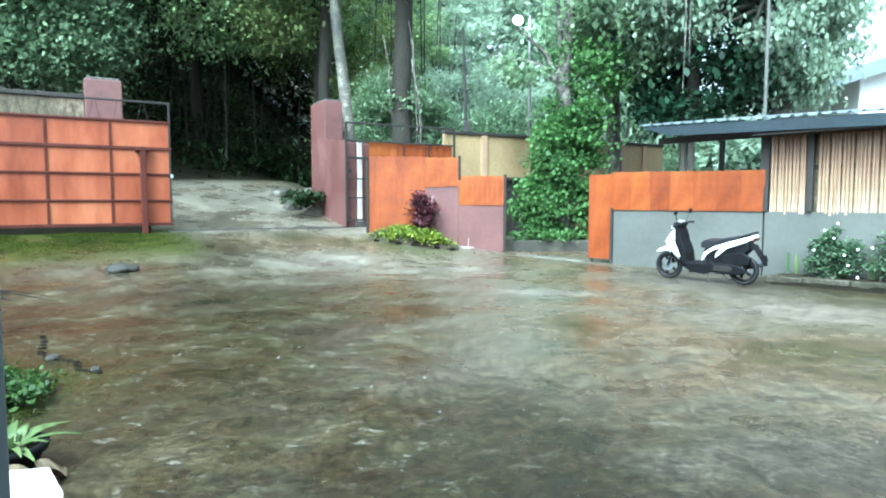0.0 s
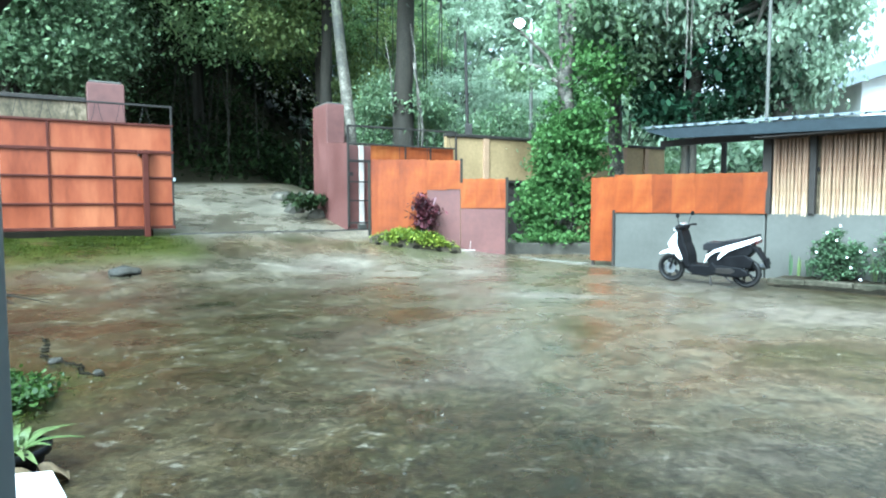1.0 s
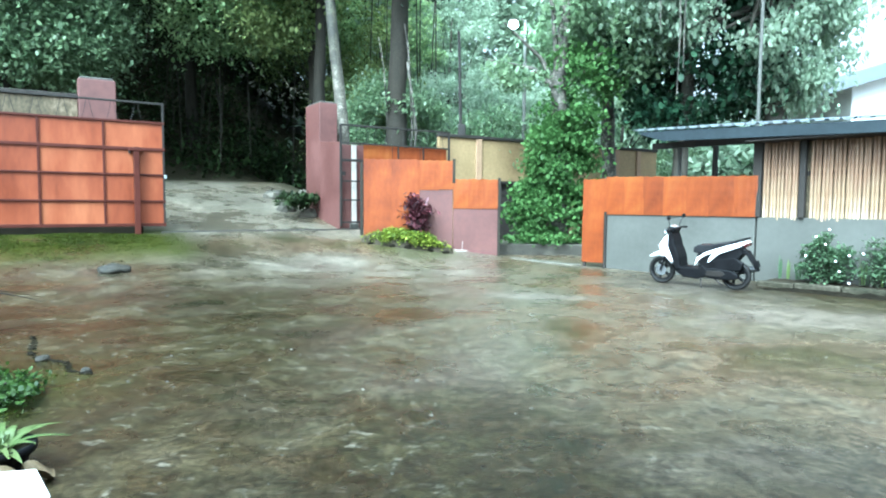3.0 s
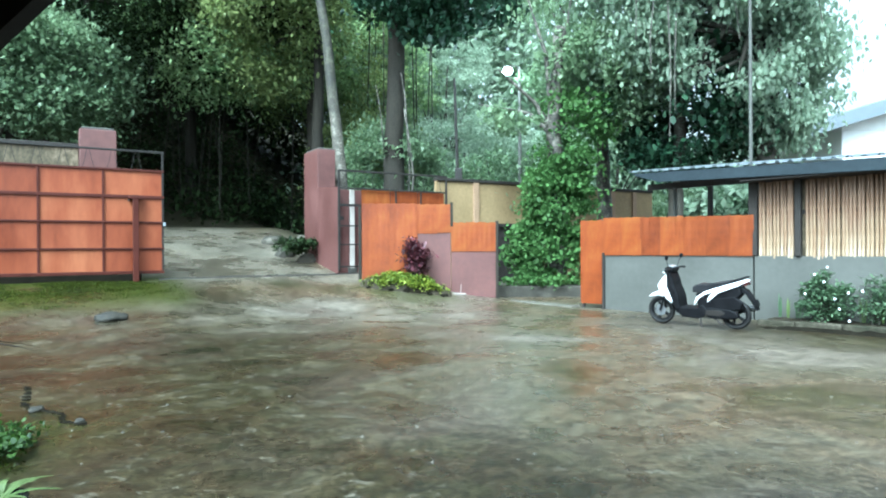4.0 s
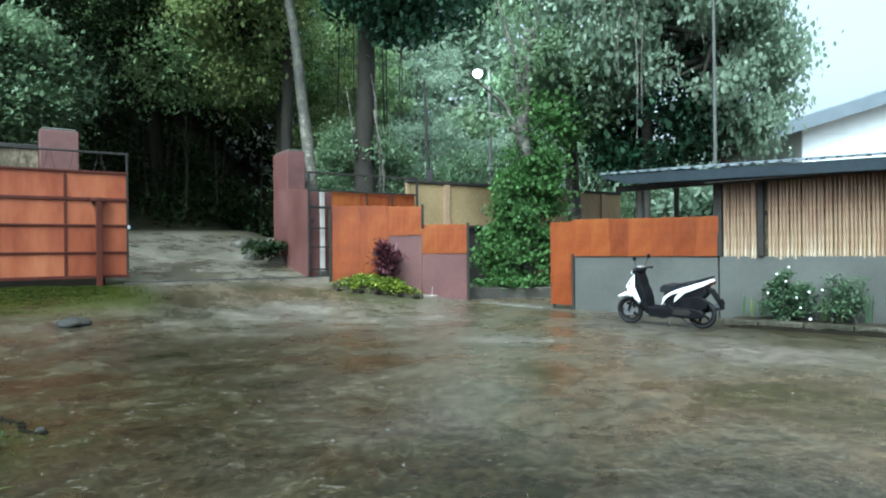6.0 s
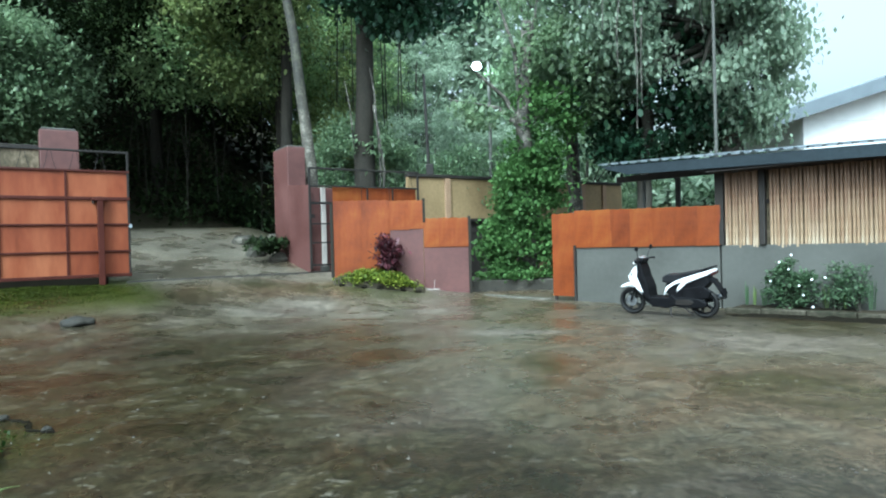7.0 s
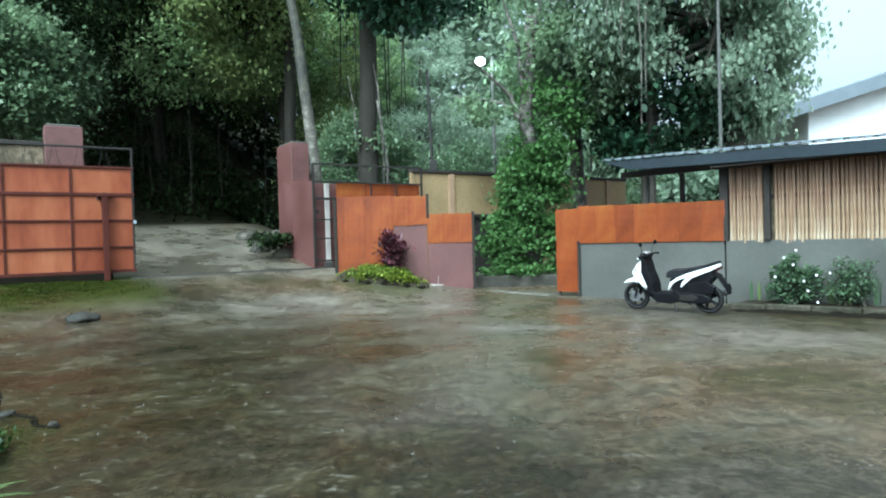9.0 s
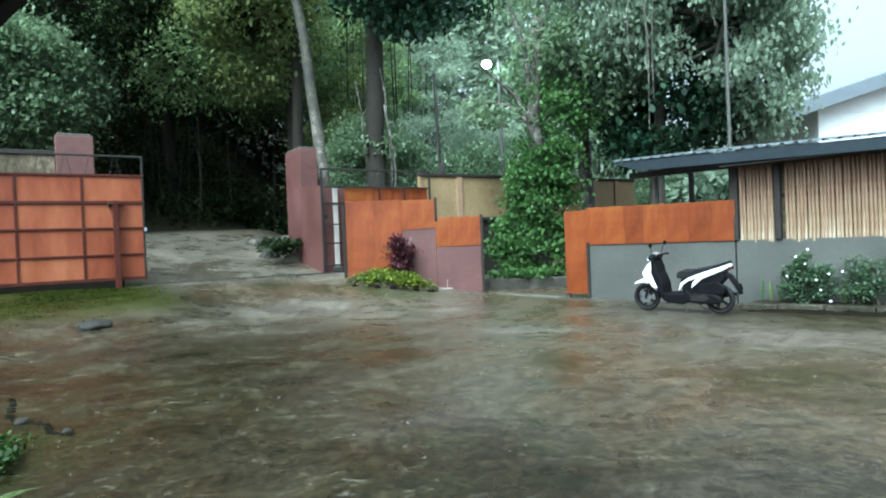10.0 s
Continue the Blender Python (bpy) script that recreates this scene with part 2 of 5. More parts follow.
def ground_mat():
    """Wet, trodden earth and grit with smooth puddles and moss."""
    m = bpy.data.materials.new("wet_yard")
    m.use_nodes = True
    t = m.node_tree
    L, N = t.links.new, t.nodes.new
    bsdf = t.nodes["Principled BSDF"]
    tc = N("ShaderNodeTexCoord")

    def noise_tex(scale, detail=6, rough=0.6, distort=0.0, stretch=None):
        n = N("ShaderNodeTexNoise")
        for k, v in (("Scale", scale), ("Detail", detail), ("Roughness", rough), ("Distortion", distort)):
            n.inputs[k].default_value = v
        if stretch:
            mp = N("ShaderNodeMapping")
            mp.inputs["Scale"].default_value = stretch
            L(tc.outputs["Object"], mp.inputs["Vector"])
            L(mp.outputs["Vector"], n.inputs["Vector"])
        else:
            L(tc.outputs["Object"], n.inputs["Vector"])
        return n.outputs["Fac"]

    def ramp(fac, stops):
        r = N("ShaderNodeValToRGB")
        while len(r.color_ramp.elements) < len(stops):
            r.color_ramp.elements.new(0.5)
        for e, (p, c) in zip(r.color_ramp.elements, stops):
            e.position, e.color = p, (*c, 1)
        L(fac, r.inputs["Fac"])
        return r.outputs["Color"]

    def mixc(fac, a, b, mode="MIX"):
        x = N("ShaderNodeMix")
        x.data_type, x.blend_type = "RGBA", mode
        if isinstance(fac, float):
            x.inputs["Factor"].default_value = fac
        else:
            L(fac, x.inputs["Factor"])
        L(a, x.inputs["A"])
        L(b, x.inputs["B"])
        return x.outputs["Result"]

    big = noise_tex(0.3, 5, 0.6, 0.4)
    mid = noise_tex(1.1, 8, 0.62, 0.2)
    lumps = noise_tex(5.5, 8, 0.66, 0.1)
    fine = noise_tex(22, 8, 0.7)
    grit = noise_tex(75, 4, 0.7)
    dash = noise_tex(6.0, 10, 0.78, 0.5, (0.9, 1.4, 1.0))

    def attr(name):
        at = N("ShaderNodeAttribute")
        at.attribute_name = name
        return at.outputs["Fac"]

    def grey(fac, stops):
        return ramp(fac, [(p, (v, v, v)) for p, v in stops])

    def times(a, b):
        x = N("ShaderNodeMath")
        x.operation = "MULTIPLY"
        L(a, x.inputs[0])
        L(b, x.inputs[1])
        return x.outputs[0]

    col = ramp(big, [(0.34, (0.036, 0.031, 0.013)), (0.43, (0.075, 0.055, 0.033)), (0.5, (0.068, 0.058, 0.037)), (0.57, (0.1, 0.084, 0.062)), (0.66, (0.135, 0.112, 0.09))])
    col = mixc(attr("pale"), col, ramp(mid, [(0.38, (0.062, 0.056, 0.041)), (0.6, (0.128, 0.117, 0.092))]))
    col = mixc(attr("mud"), col, ramp(mid, [(0.36, (0.008, 0.008, 0.002)), (0.46, (0.021, 0.0145, 0.006)), (0.54, (0.017, 0.0145, 0.005)), (0.64, (0.034, 0.028, 0.014))]))
    col = mixc(1.0, col, grey(mid, [(0.36, 0.74), (0.5, 0.9), (0.64, 1.06)]), "MULTIPLY")
    col = mixc(1.0, col, grey(lumps, [(0.36, 0.58), (0.5, 1.0), (0.64, 1.38)]), "MULTIPLY")
    col = mixc(1.0, col, grey(fine, [(0.36, 0.62), (0.5, 1.0), (0.64, 1.4)]), "MULTIPLY")
    # washed-out pale crusts and grit, in groups
    marks = times(grey(dash, [(0.57, 0.0), (0.63, 0.5)]), grey(mid, [(0.44, 0.15), (0.56, 1.0)]))
    col = mixc(marks, col, ramp(fine, [(0.4, (0.14, 0.125, 0.092)), (0.6, (0.28, 0.255, 0.2))]))
    dots = times(grey(grit, [(0.33, 0.7), (0.37, 0.0)]), grey(lumps, [(0.4, 0.2), (0.55, 1.0)]))
    col = mixc(dots, col, ramp(fine, [(0.4, (0.012, 0.011, 0.009)), (0.6, (0.03, 0.028, 0.022))]))
    moss = N("ShaderNodeAttribute")
    moss.attribute_name = "moss"
    mm = N("ShaderNodeMath")
    mm.operation = "MULTIPLY"
    L(moss.outputs["Fac"], mm.inputs[0])
    mr = N("ShaderNodeMapRange")
    mr.inputs["From Min"].default_value, mr.inputs["From Max"].default_value = 0.3, 0.52
    L(mid, mr.inputs["Value"])
    L(mr.outputs["Result"], mm.inputs[1])
    green = ramp(fine, [(0.36, (0.007, 0.011, 0.001)), (0.62, (0.036, 0.045, 0.004))])
    col = mixc(mm.outputs[0], col, green)
    litter = N("ShaderNodeAttribute")
    litter.attribute_name = "litter"
    col = mixc(litter.outputs["Fac"], col, ramp(fine, [(0.3, (0.012, 0.011, 0.007)), (0.7, (0.05, 0.045, 0.028))]))
    L(col, bsdf.inputs["Base Color"])
    pud = N("ShaderNodeMapRange")
    pud.interpolation_type = "SMOOTHSTEP"
    pud.inputs["From Min"].default_value, pud.inputs["From Max"].default_value = 0.38, 0.62
    add = N("ShaderNodeMath")
    add.operation = "MULTIPLY_ADD"
    add.inputs[1].default_value = 0.5
    L(mid, add.inputs[0])
    half = N("ShaderNodeMath")
    half.operation = "MULTIPLY"
    half.inputs[1].default_value = 0.5
    L(big, half.inputs[0])
    L(half.outputs[0], add.inputs[2])
    L(add.outputs[0], pud.inputs["Value"])
    rg = N("ShaderNodeMapRange")
    rg.inputs["To Min"].default_value, rg.inputs["To Max"].default_value = 0.2, 0.42
    L(pud.outputs["Result"], rg.inputs["Value"])
    dry = N("ShaderNodeMath")  # leaf litter is matt
    dry.operation, dry.use_clamp = "MULTIPLY_ADD", True
    dry.inputs[1].default_value = 0.6
    L(litter.outputs["Fac"], dry.inputs[0])
    L(rg.outputs["Result"], dry.inputs[2])
    L(dry.outputs[0], bsdf.inputs["Roughness"])
    gloss = N("ShaderNodeMapRange")
    gloss.inputs["To Min"].default_value, gloss.inputs["To Max"].default_value = 0.24, 0.03
    L(litter.outputs["Fac"], gloss.inputs["Value"])
    L(gloss.outputs["Result"], bsdf.inputs["Specular IOR Level"])
    hs = N("ShaderNodeMath")
    hs.operation = "MULTIPLY_ADD"
    hs.inputs[1].default_value = 0.35
    L(grit, hs.inputs[0])
    und = N("ShaderNodeMath")
    und.operation = "MULTIPLY_ADD"
    und.inputs[1].default_value = 0.8
    L(lumps, und.inputs[0])
    L(fine, und.inputs[2])
    L(und.outputs[0], hs.inputs[2])
    st = N("ShaderNodeMapRange")
    st.inputs["To Min"].default_value, st.inputs["To Max"].default_value = 0.25, 0.6
    L(pud.outputs["Result"], st.inputs["Value"])
    bp = N("ShaderNodeBump")
    bp.inputs["Distance"].default_value = 0.016
    L(st.outputs["Result"], bp.inputs["Strength"])
    L(hs.outputs[0], bp.inputs["Height"])
    L(bp.outputs["Normal"], bsdf.inputs["Normal"])
    return m


M_YARD = ground_mat()

# ---- mesh helpers ----


def part(name, bm, material, parent=None, label="", smooth=False, at=None):
    """Links a bmesh as one mesh object, under a parent where there is one."""
    me = bpy.data.meshes.new(name)
    if smooth:
        for f in bm.faces:
            f.smooth = True
    bm.to_mesh(me)
    bm.free()
    me.materials.append(material)
    ob = new(name, me)
    if parent:
        ob.parent = parent
    if at:
        ob.matrix_basis = at
    if label:
        ob["label"] = label
    return ob


def raw(name, verts, faces, material, parent=None, smooth=False):
    me = bpy.data.meshes.new(name)
    me.from_pydata(verts, [], faces)
    me.update()
    if smooth:
        me.polygons.foreach_set("use_smooth", [True] * len(me.polygons))
    me.materials.append(material)
    ob = new(name, me)
    if parent:
        ob.parent = parent
    return ob


def box(bm, x0, x1, y0, y1, z0, z1, bevel=0.0):
    r = bmesh.ops.create_cube(bm, size=1)
    vs = r["verts"]
    for v in vs:
        v.co = ((x0 + x1) / 2 + v.co.x * (x1 - x0), (y0 + y1) / 2 + v.co.y * (y1 - y0), (z0 + z1) / 2 + v.co.z * (z1 - z0))
    if bevel:
        es = list({e for v in vs for e in v.link_edges})
        bmesh.ops.bevel(bm, geom=es, offset=bevel, segments=2, affect="EDGES", profile=0.5)
    return bm


def tube(bm, points, radii, seg=8, cap=True):
    """A round bar along points; radii one number or one for each point."""
    pts = [Vector(p) for p in points]
    if not isinstance(radii, (list, tuple)):
        radii = [radii] * len(pts)
    rings = []
    side = None
    for i, p in enumerate(pts):
        d = (pts[min(i + 1, len(pts) - 1)] - pts[max(i - 1, 0)]).normalized()
        if side is None:
            side = d.orthogonal().normalized()
        side = (side - d * side.dot(d)).normalized()
        up = d.cross(side)
        rings.append([bm.verts.new(p + (side * math.cos(a) + up * math.sin(a)) * radii[i])
                      for a in (2 * math.pi * k / seg for k in range(seg))])
    for a, b in zip(rings, rings[1:]):
        for k in range(seg):
            bm.faces.new((a[k], a[(k + 1) % seg], b[(k + 1) % seg], b[k]))
    if cap:
        bm.faces.new(rings[0][::-1])
        bm.faces.new(rings[-1])
    return bm


def thing(name, m, label, category, group=""):
    ob = new(name)
    ob.empty_display_size = 0.1
    ob.matrix_basis = m
    return tagged(ob, label, category, group)


# ---- ground ----
BX, BY = 0.857, 0.515          # along the boundary line, away to the right
BO = Vector((-2.65, 16.95, 0))  # where the opening's right side stands
TURN_B = math.degrees(math.atan2(BY, BX))


def along(x, y):
    """Place along the boundary line, and distance from it on the yard's side."""
    dx, dy = x - BO.x, y - BO.y
    return dx * BX + dy * BY, dx * BY - dy * BX


def smooth(a, b, v):
    v = min(1, max(0, (v - a) / (b - a)))  # works for a > b too
    return v * v * (3 - 2 * v)


def ground_z(x, y):
    s, n = along(x, y)
    length = 3.4 + 2.6 * smooth(-1, -5, s) if s < -1 else 3.4
    level = 0.68 * (1 - smooth(1.5, 4.2, s))
    if n >= 0:
        k = max(0.0, 1 - n / length)
        z = level * (0.5 * k + 0.5 * smooth(0, 1, k))
    else:
        z = level + 0.165 * min(-n, 9) * (1 - smooth(1, 5, s)) + (0.3 + 0.32 * smooth(12, -2, s)) * min(70, max(0, -n - 9)) * smooth(9, 24, -n)
    if -14 < x < 14 and 1 < y < 27:
        z += 0.006 * noise.noise((x * 1.8, y * 1.4, 1)) + 0.0035 * noise.noise((x * 6.0, y * 5.0, 2))
    z += 0.03 * (noise.noise((x * 0.35, y * 0.35, 0)) + 0.4 * noise.noise((x * 1.1, y * 1.1, 3)))
    return z


def moss_at(x, y):
    """How mossy the ground is: below the sliding gate, on the near bank and off the track."""
    s, n = along(x, y)
    v = smooth(-3.6, -4.6, s) * smooth(-0.6, 0.2, n) * smooth(4.3, 1.9, n) if s < -3.6 and n < 4.3 else 0
    v = max(v, 0.6 * smooth(1.5, 0.3, math.hypot((x + 3.4), (y - 4.0) * 0.8)) if math.hypot(x + 3.4, (y - 4) * 0.8) < 1.5 else 0)
    v = max(v, 0.7 * (smooth(0.9, 0.2, math.hypot((x + 0.5) * 0.5, y - 15.5)) if math.hypot((x + 0.5) * 0.5, y - 15.5) < 0.9 else 0))
    return v


def pale_at(x, y):
    """Pale washed grit on the track and where it runs out into the yard."""
    if not (-12 < x < 6 and 6 < y < 30):
        return 0.0
    s, n = along(x, y)
    wob = 0.6 * noise.noise((x * 0.5, y * 0.5, 11))
    on_track = smooth(-5.2, -4.2, s + wob) * smooth(0.2, -0.8, s + wob) * smooth(2.0, 0.0, n)
    d = math.hypot((x + 1.2) * 0.42, (y - 12.6) * 0.6) + 0.4 * wob
    return max(0.6 * on_track, 0.5 * smooth(1.9, 0.6, d) if d < 1.9 else 0.0)


def mud_and_shade_at(x, y):
    """Soft dark mud on the yard's porch side, with house shade and dark reflection put in; the rest is harder and more
    gritty.
    """
    if not (-20 < x < 12 and -5 < y < 16):
        return 0.0
    v = max(smooth(3.0, -2.0, x + 1.2 * noise.noise((x * 0.4, y * 0.4, 5))) * smooth(13.0, 8.5, y + noise.noise((x * 0.3, y * 0.3, 8))), 0.0)
    d = Vector((x, y, 0)) - Vector((3.67, 13.69, 0))
    s, n = d.x * 0.69 - d.y * 0.724, d.x * 0.724 + d.y * 0.69
    v = max(v, (0.75 + 0.3 * smooth(2.6, 3.6, s)) * smooth(0.2, 1.8, s) * smooth(-3.4, -1.3, n + 0.5 * noise.noise((x, y, 6))) if s > 0.2 else 0.0)
    # Near the house the mud is darkened further for the house's shade.
    v = max(v, 0.65 * smooth(5.4, 3.2, y) * smooth(3.2, 0.8, x) if y < 5.4 and x < 3.2 else 0.0)
    v = max(v, 0.8 * smooth(-3.0, -5.0, x) * smooth(15.5, 12.5, y) if x < -3.0 and y < 15.5 else 0.0)
    pool = math.hypot(x - 0.1, (y - 3.2) * 0.6)
    return min(0.95, max(0.92 * v, 0.95 * smooth(1.6, 0.5, pool) if pool < 1.6 else 0.0))


def litter_at(x, y):
    """Leaf litter of the forest floor, off the track and beyond its end."""
    s, n = along(x, y)
    if n > -0.5:
        return 0.0
    off = max(smooth(0.3, 1.2, s), smooth(-5.3, -6.2, s) if s < -5.3 else 0.0)
    return max(off, smooth(-8.0, -9.5, n) if n < -8 else 0.0)


def build_ground():
    def steps(lo, hi, mid_lo, mid_hi, fine, coarse):
        v, out = lo, []
        while v < hi:
            out.append(v)
            v += fine if mid_lo <= v < mid_hi else coarse * (1 if mid_lo - 30 < v < mid_hi + 30 else 10)
        return out + [hi]
    xs = steps(-400, 400, -13, 13, 0.085, 3)
    ys = steps(-400, 400, 1.2, 26, 0.085, 3)
    verts = [(x, y, ground_z(x, y)) for y in ys for x in xs]
    w = len(xs)
    faces = [(j * w + i, j * w + i + 1, (j + 1) * w + i + 1, (j + 1) * w + i) for j in range(len(ys) - 1) for i in range(w - 1)]
    ob = raw("ground", verts, faces, M_YARD, smooth=True)
    at = ob.data.attributes.new("moss", "FLOAT", "POINT")
    at.data.foreach_set("value", [moss_at(x, y) for x, y, z in verts])
    at = ob.data.attributes.new("pale", "FLOAT", "POINT")
    at.data.foreach_set("value", [pale_at(x, y) for x, y, z in verts])
    at = ob.data.attributes.new("mud", "FLOAT", "POINT")
    at.data.foreach_set("value", [mud_and_shade_at(x, y) for x, y, z in verts])
    at = ob.data.attributes.new("litter", "FLOAT", "POINT")
    at.data.foreach_set("value", [litter_at(x, y) for x, y, z in verts])
    return tagged(ob, "wet muddy earth yard with puddles and a rising track", "ground", kind="structure")


build_ground()

# ---- boundary: gate, pillars, walls ----
B_POSE = pose(BO.x, BO.y, 0, 0, 0, TURN_B)
P1, WD = Vector((3.67, 13.69, 0)), Vector((0.69, -0.724, 0))
TW = math.degrees(math.atan2(WD.y, WD.x))
W_POSE = pose(P1.x, P1.y, 0, 0, 0, TW)


def corrugated(width, height, top=None, pitch=0.14, depth=0.0016, wave=0.0, seed=0):
    """A corrugated sheet in the x-z plane; its upper edge may wander."""
    bm = bmesh.new()
    n = max(4, int(width / pitch * 4))
    rows = []
    for zi in range(3):
        row = []
        for i in range(n + 1):
            x = width * i / n
            y = depth * math.sin(2 * math.pi * x / pitch)
            z = height * zi / 2
            if zi == 2:
                z += wave * noise.noise((x * 4 + seed, seed * 1.7, 0)) + wave * 0.7 * math.sin(2 * math.pi * x / 0.21 + seed)
            row.append(bm.verts.new((x, y + 0.012 * noise.noise((x * 2 + seed, zi, seed)), z)))
        rows.append(row)
    for a, b in zip(rows, rows[1:]):
        for i in range(n):
            bm.faces.new((a[i], a[i + 1], b[i + 1], b[i]))
    bmesh.ops.solidify(bm, geom=bm.faces[:], thickness=0.004)
    return bm


def sliding_gate():
    g = thing("sliding_gate", pose(-6.22, 14.52, 0, 0, 0, 31.5), "tall rust-orange sheet steel sliding gate standing open on the mossy yard", "gate")
    z0, z1, z2 = 0.80, 3.12, 3.55
    width, cells = 4.8, 4
    step = width / cells
    rows = [z0 + 0.04, 1.37, 1.96, 2.53, z1]
    for i in range(cells):
        for a, b in zip(rows, rows[1:]):
            bm = bmesh.new()
            box(bm, -width + i * step + 0.012, -width + (i + 1) * step - 0.012, 0.012, 0.022, a + 0.012, b - 0.012)
            part("panel", bm, M_PANEL, g)
    for z, r in zip(rows, (0.035, 0.022, 0.022, 0.034, 0.024)):
        part("rail", box(bmesh.new(), -width, 0.03, -0.028, 0.005, z - r, z + r, 0.006), M_BAR, g)
    part("top_rail", box(bmesh.new(), -width, 0.03, -0.022, 0.022, z2 - 0.022, z2 + 0.022, 0.008), M_DARKSTEEL, g, "dark grey top rail")
    for i in range(cells + 1):
        x = -width + i * step
        top = z2 if i == cells else z1
        part("stile", box(bmesh.new(), x - 0.022, x + 0.022, -0.024, 0.008, z0, top, 0.006), M_BAR if i < cells else M_DARKSTEEL, g)
    # bent spikes between the upper rails
    for i in range(19):
        x = -width + 0.15 + i * 0.235
        bm = bmesh.new()
        lean = 0.09 * (1 if i % 2 else -1)
        tube(bm, [(x, 0, z1), (x + lean * 0.6, 0, z1 + 0.2), (x + lean, 0.01, z2 - 0.02)], 0.005, 5)
        part("spike", bm, M_DARKSTEEL, g)
    # Beam carried lower in black to draw the shadow gap under the gate.
    bm = bmesh.new()
    box(bm, -width, -0.45, -0.05, 0.03, z0 - 0.15, z0 + 0.0, 0.01)
    part("gap_shade_beam", bm, M_BLACKSOIL_SHADE, g, "dark bottom beam, deepened for the shadow gap below it")
    for x in (-3.9, -2.2, -0.7):
        bm = bmesh.new()
        tube(bm, [(x, -0.035, z0 - 0.05), (x, 0.02, z0 - 0.05)], 0.055, 12)
        part("roller", bm, M_DARKSTEEL, g)
    bm = bmesh.new()
    box(bm, 0.0, 0.055, -0.06, -0.03, 1.88, 1.96, 0.006)
    part("latch", bm, M_ZINC, g, "pale worn latch plate")
    return g


def guide_post():
    g = thing("gate_guide_post", pose(-6.22, 14.52, 0, 0, 0, 31.5) @ pose(-0.57, -0.12, 0), "dark red steel guide post set in mossy ground", "post")
    part("post", box(bmesh.new(), -0.06, 0.06, -0.05, 0.05, 0.4, 2.56, 0.01), M_BAR, g)
    bm = bmesh.new()
    box(bm, -0.15, 0.15, -0.06, 0.1, 2.47, 2.53, 0.008)
    part("guide_bracket", bm, M_BAR, g)
    bm = bmesh.new()
    tube(bm, [(-0.12, 0.08, 2.42), (-0.12, 0.08, 2.53)], 0.03, 10)
    part("guide_roller", bm, M_DARKSTEEL, g)
    return g


def pillar(m, width, depth, z0, z1, label):
    g = thing("gate_pillar", m, label, "pillar", "gate pillars")
    part("shaft", box(bmesh.new(), -width / 2, width / 2, -depth / 2, depth / 2, z0, z1, 0.02), M_PINK, g)
    bm = bmesh.new()
    box(bm, -width / 2 + 0.04, width / 2 - 0.04, -depth / 2 + 0.04, depth / 2 - 0.04, z1, z1 + 0.05, 0.02)
    part("cap", bm, M_CEMENT, g, "pale weathered cement cap")
    return g


sliding_gate()
guide_post()
pillar(B_POSE @ pose(0.27, 1.93, 0), 0.54, 1.16, 0.3, 4.2, "tall pink painted masonry gate pillar beside the open track")
pillar(B_POSE @ pose(-5.57, 0.55, 0), 0.74, 0.62, 0.2, 4.05, "tall pink painted masonry gate pillar behind the sliding gate")

# pink lower wall at the opening, with its white post
g = thing("wing_wall", B_POSE, "low pink rendered wing wall beside the gate pillar", "wall")
tagged(g, kind="structure")
part("wall_body", box(bmesh.new(), 0.02, 3.2, 0.04, 0.14, 0.0, 2.93, 0.01), M_PINK, g)
g = tagged(thing("return_wall", B_POSE, "pink rendered wall running back along the track to the pillar", "wall"), kind="structure")
bm = bmesh.new()
low = [bm.verts.new((0.0, n, z)) for n, z in ((-0.12, 0.1), (1.345, 0.1), (1.345, 3.1), (-0.12, 2.98))]
high = [bm.verts.new(v.co + Vector((0.16 if v.co.y > 0 else 0.015, 0, 0))) for v in low]
bm.faces.new(low)
bm.faces.new(high[::-1])
for k in range(4):
    bm.faces.new((low[k], high[k], high[(k + 1) % 4], low[(k + 1) % 4]))
bmesh.ops.recalc_face_normals(bm, faces=bm.faces[:])
part("wall_body", bm, M_PINK, g)
g = thing("white_post", B_POSE @ pose(0.44, -0.05, 0), "white painted square post in front of the pink wall", "post")
part("post", box(bmesh.new(), -0.06, 0.06, -0.04, 0.04, 0.5, 2.92, 0.008), M_OLDWHITE, g)
part("foot", box(bmesh.new(), -0.11, 0.11, -0.06, 0.05, 0.5, 0.82, 0.01), M_CEMENT, g)


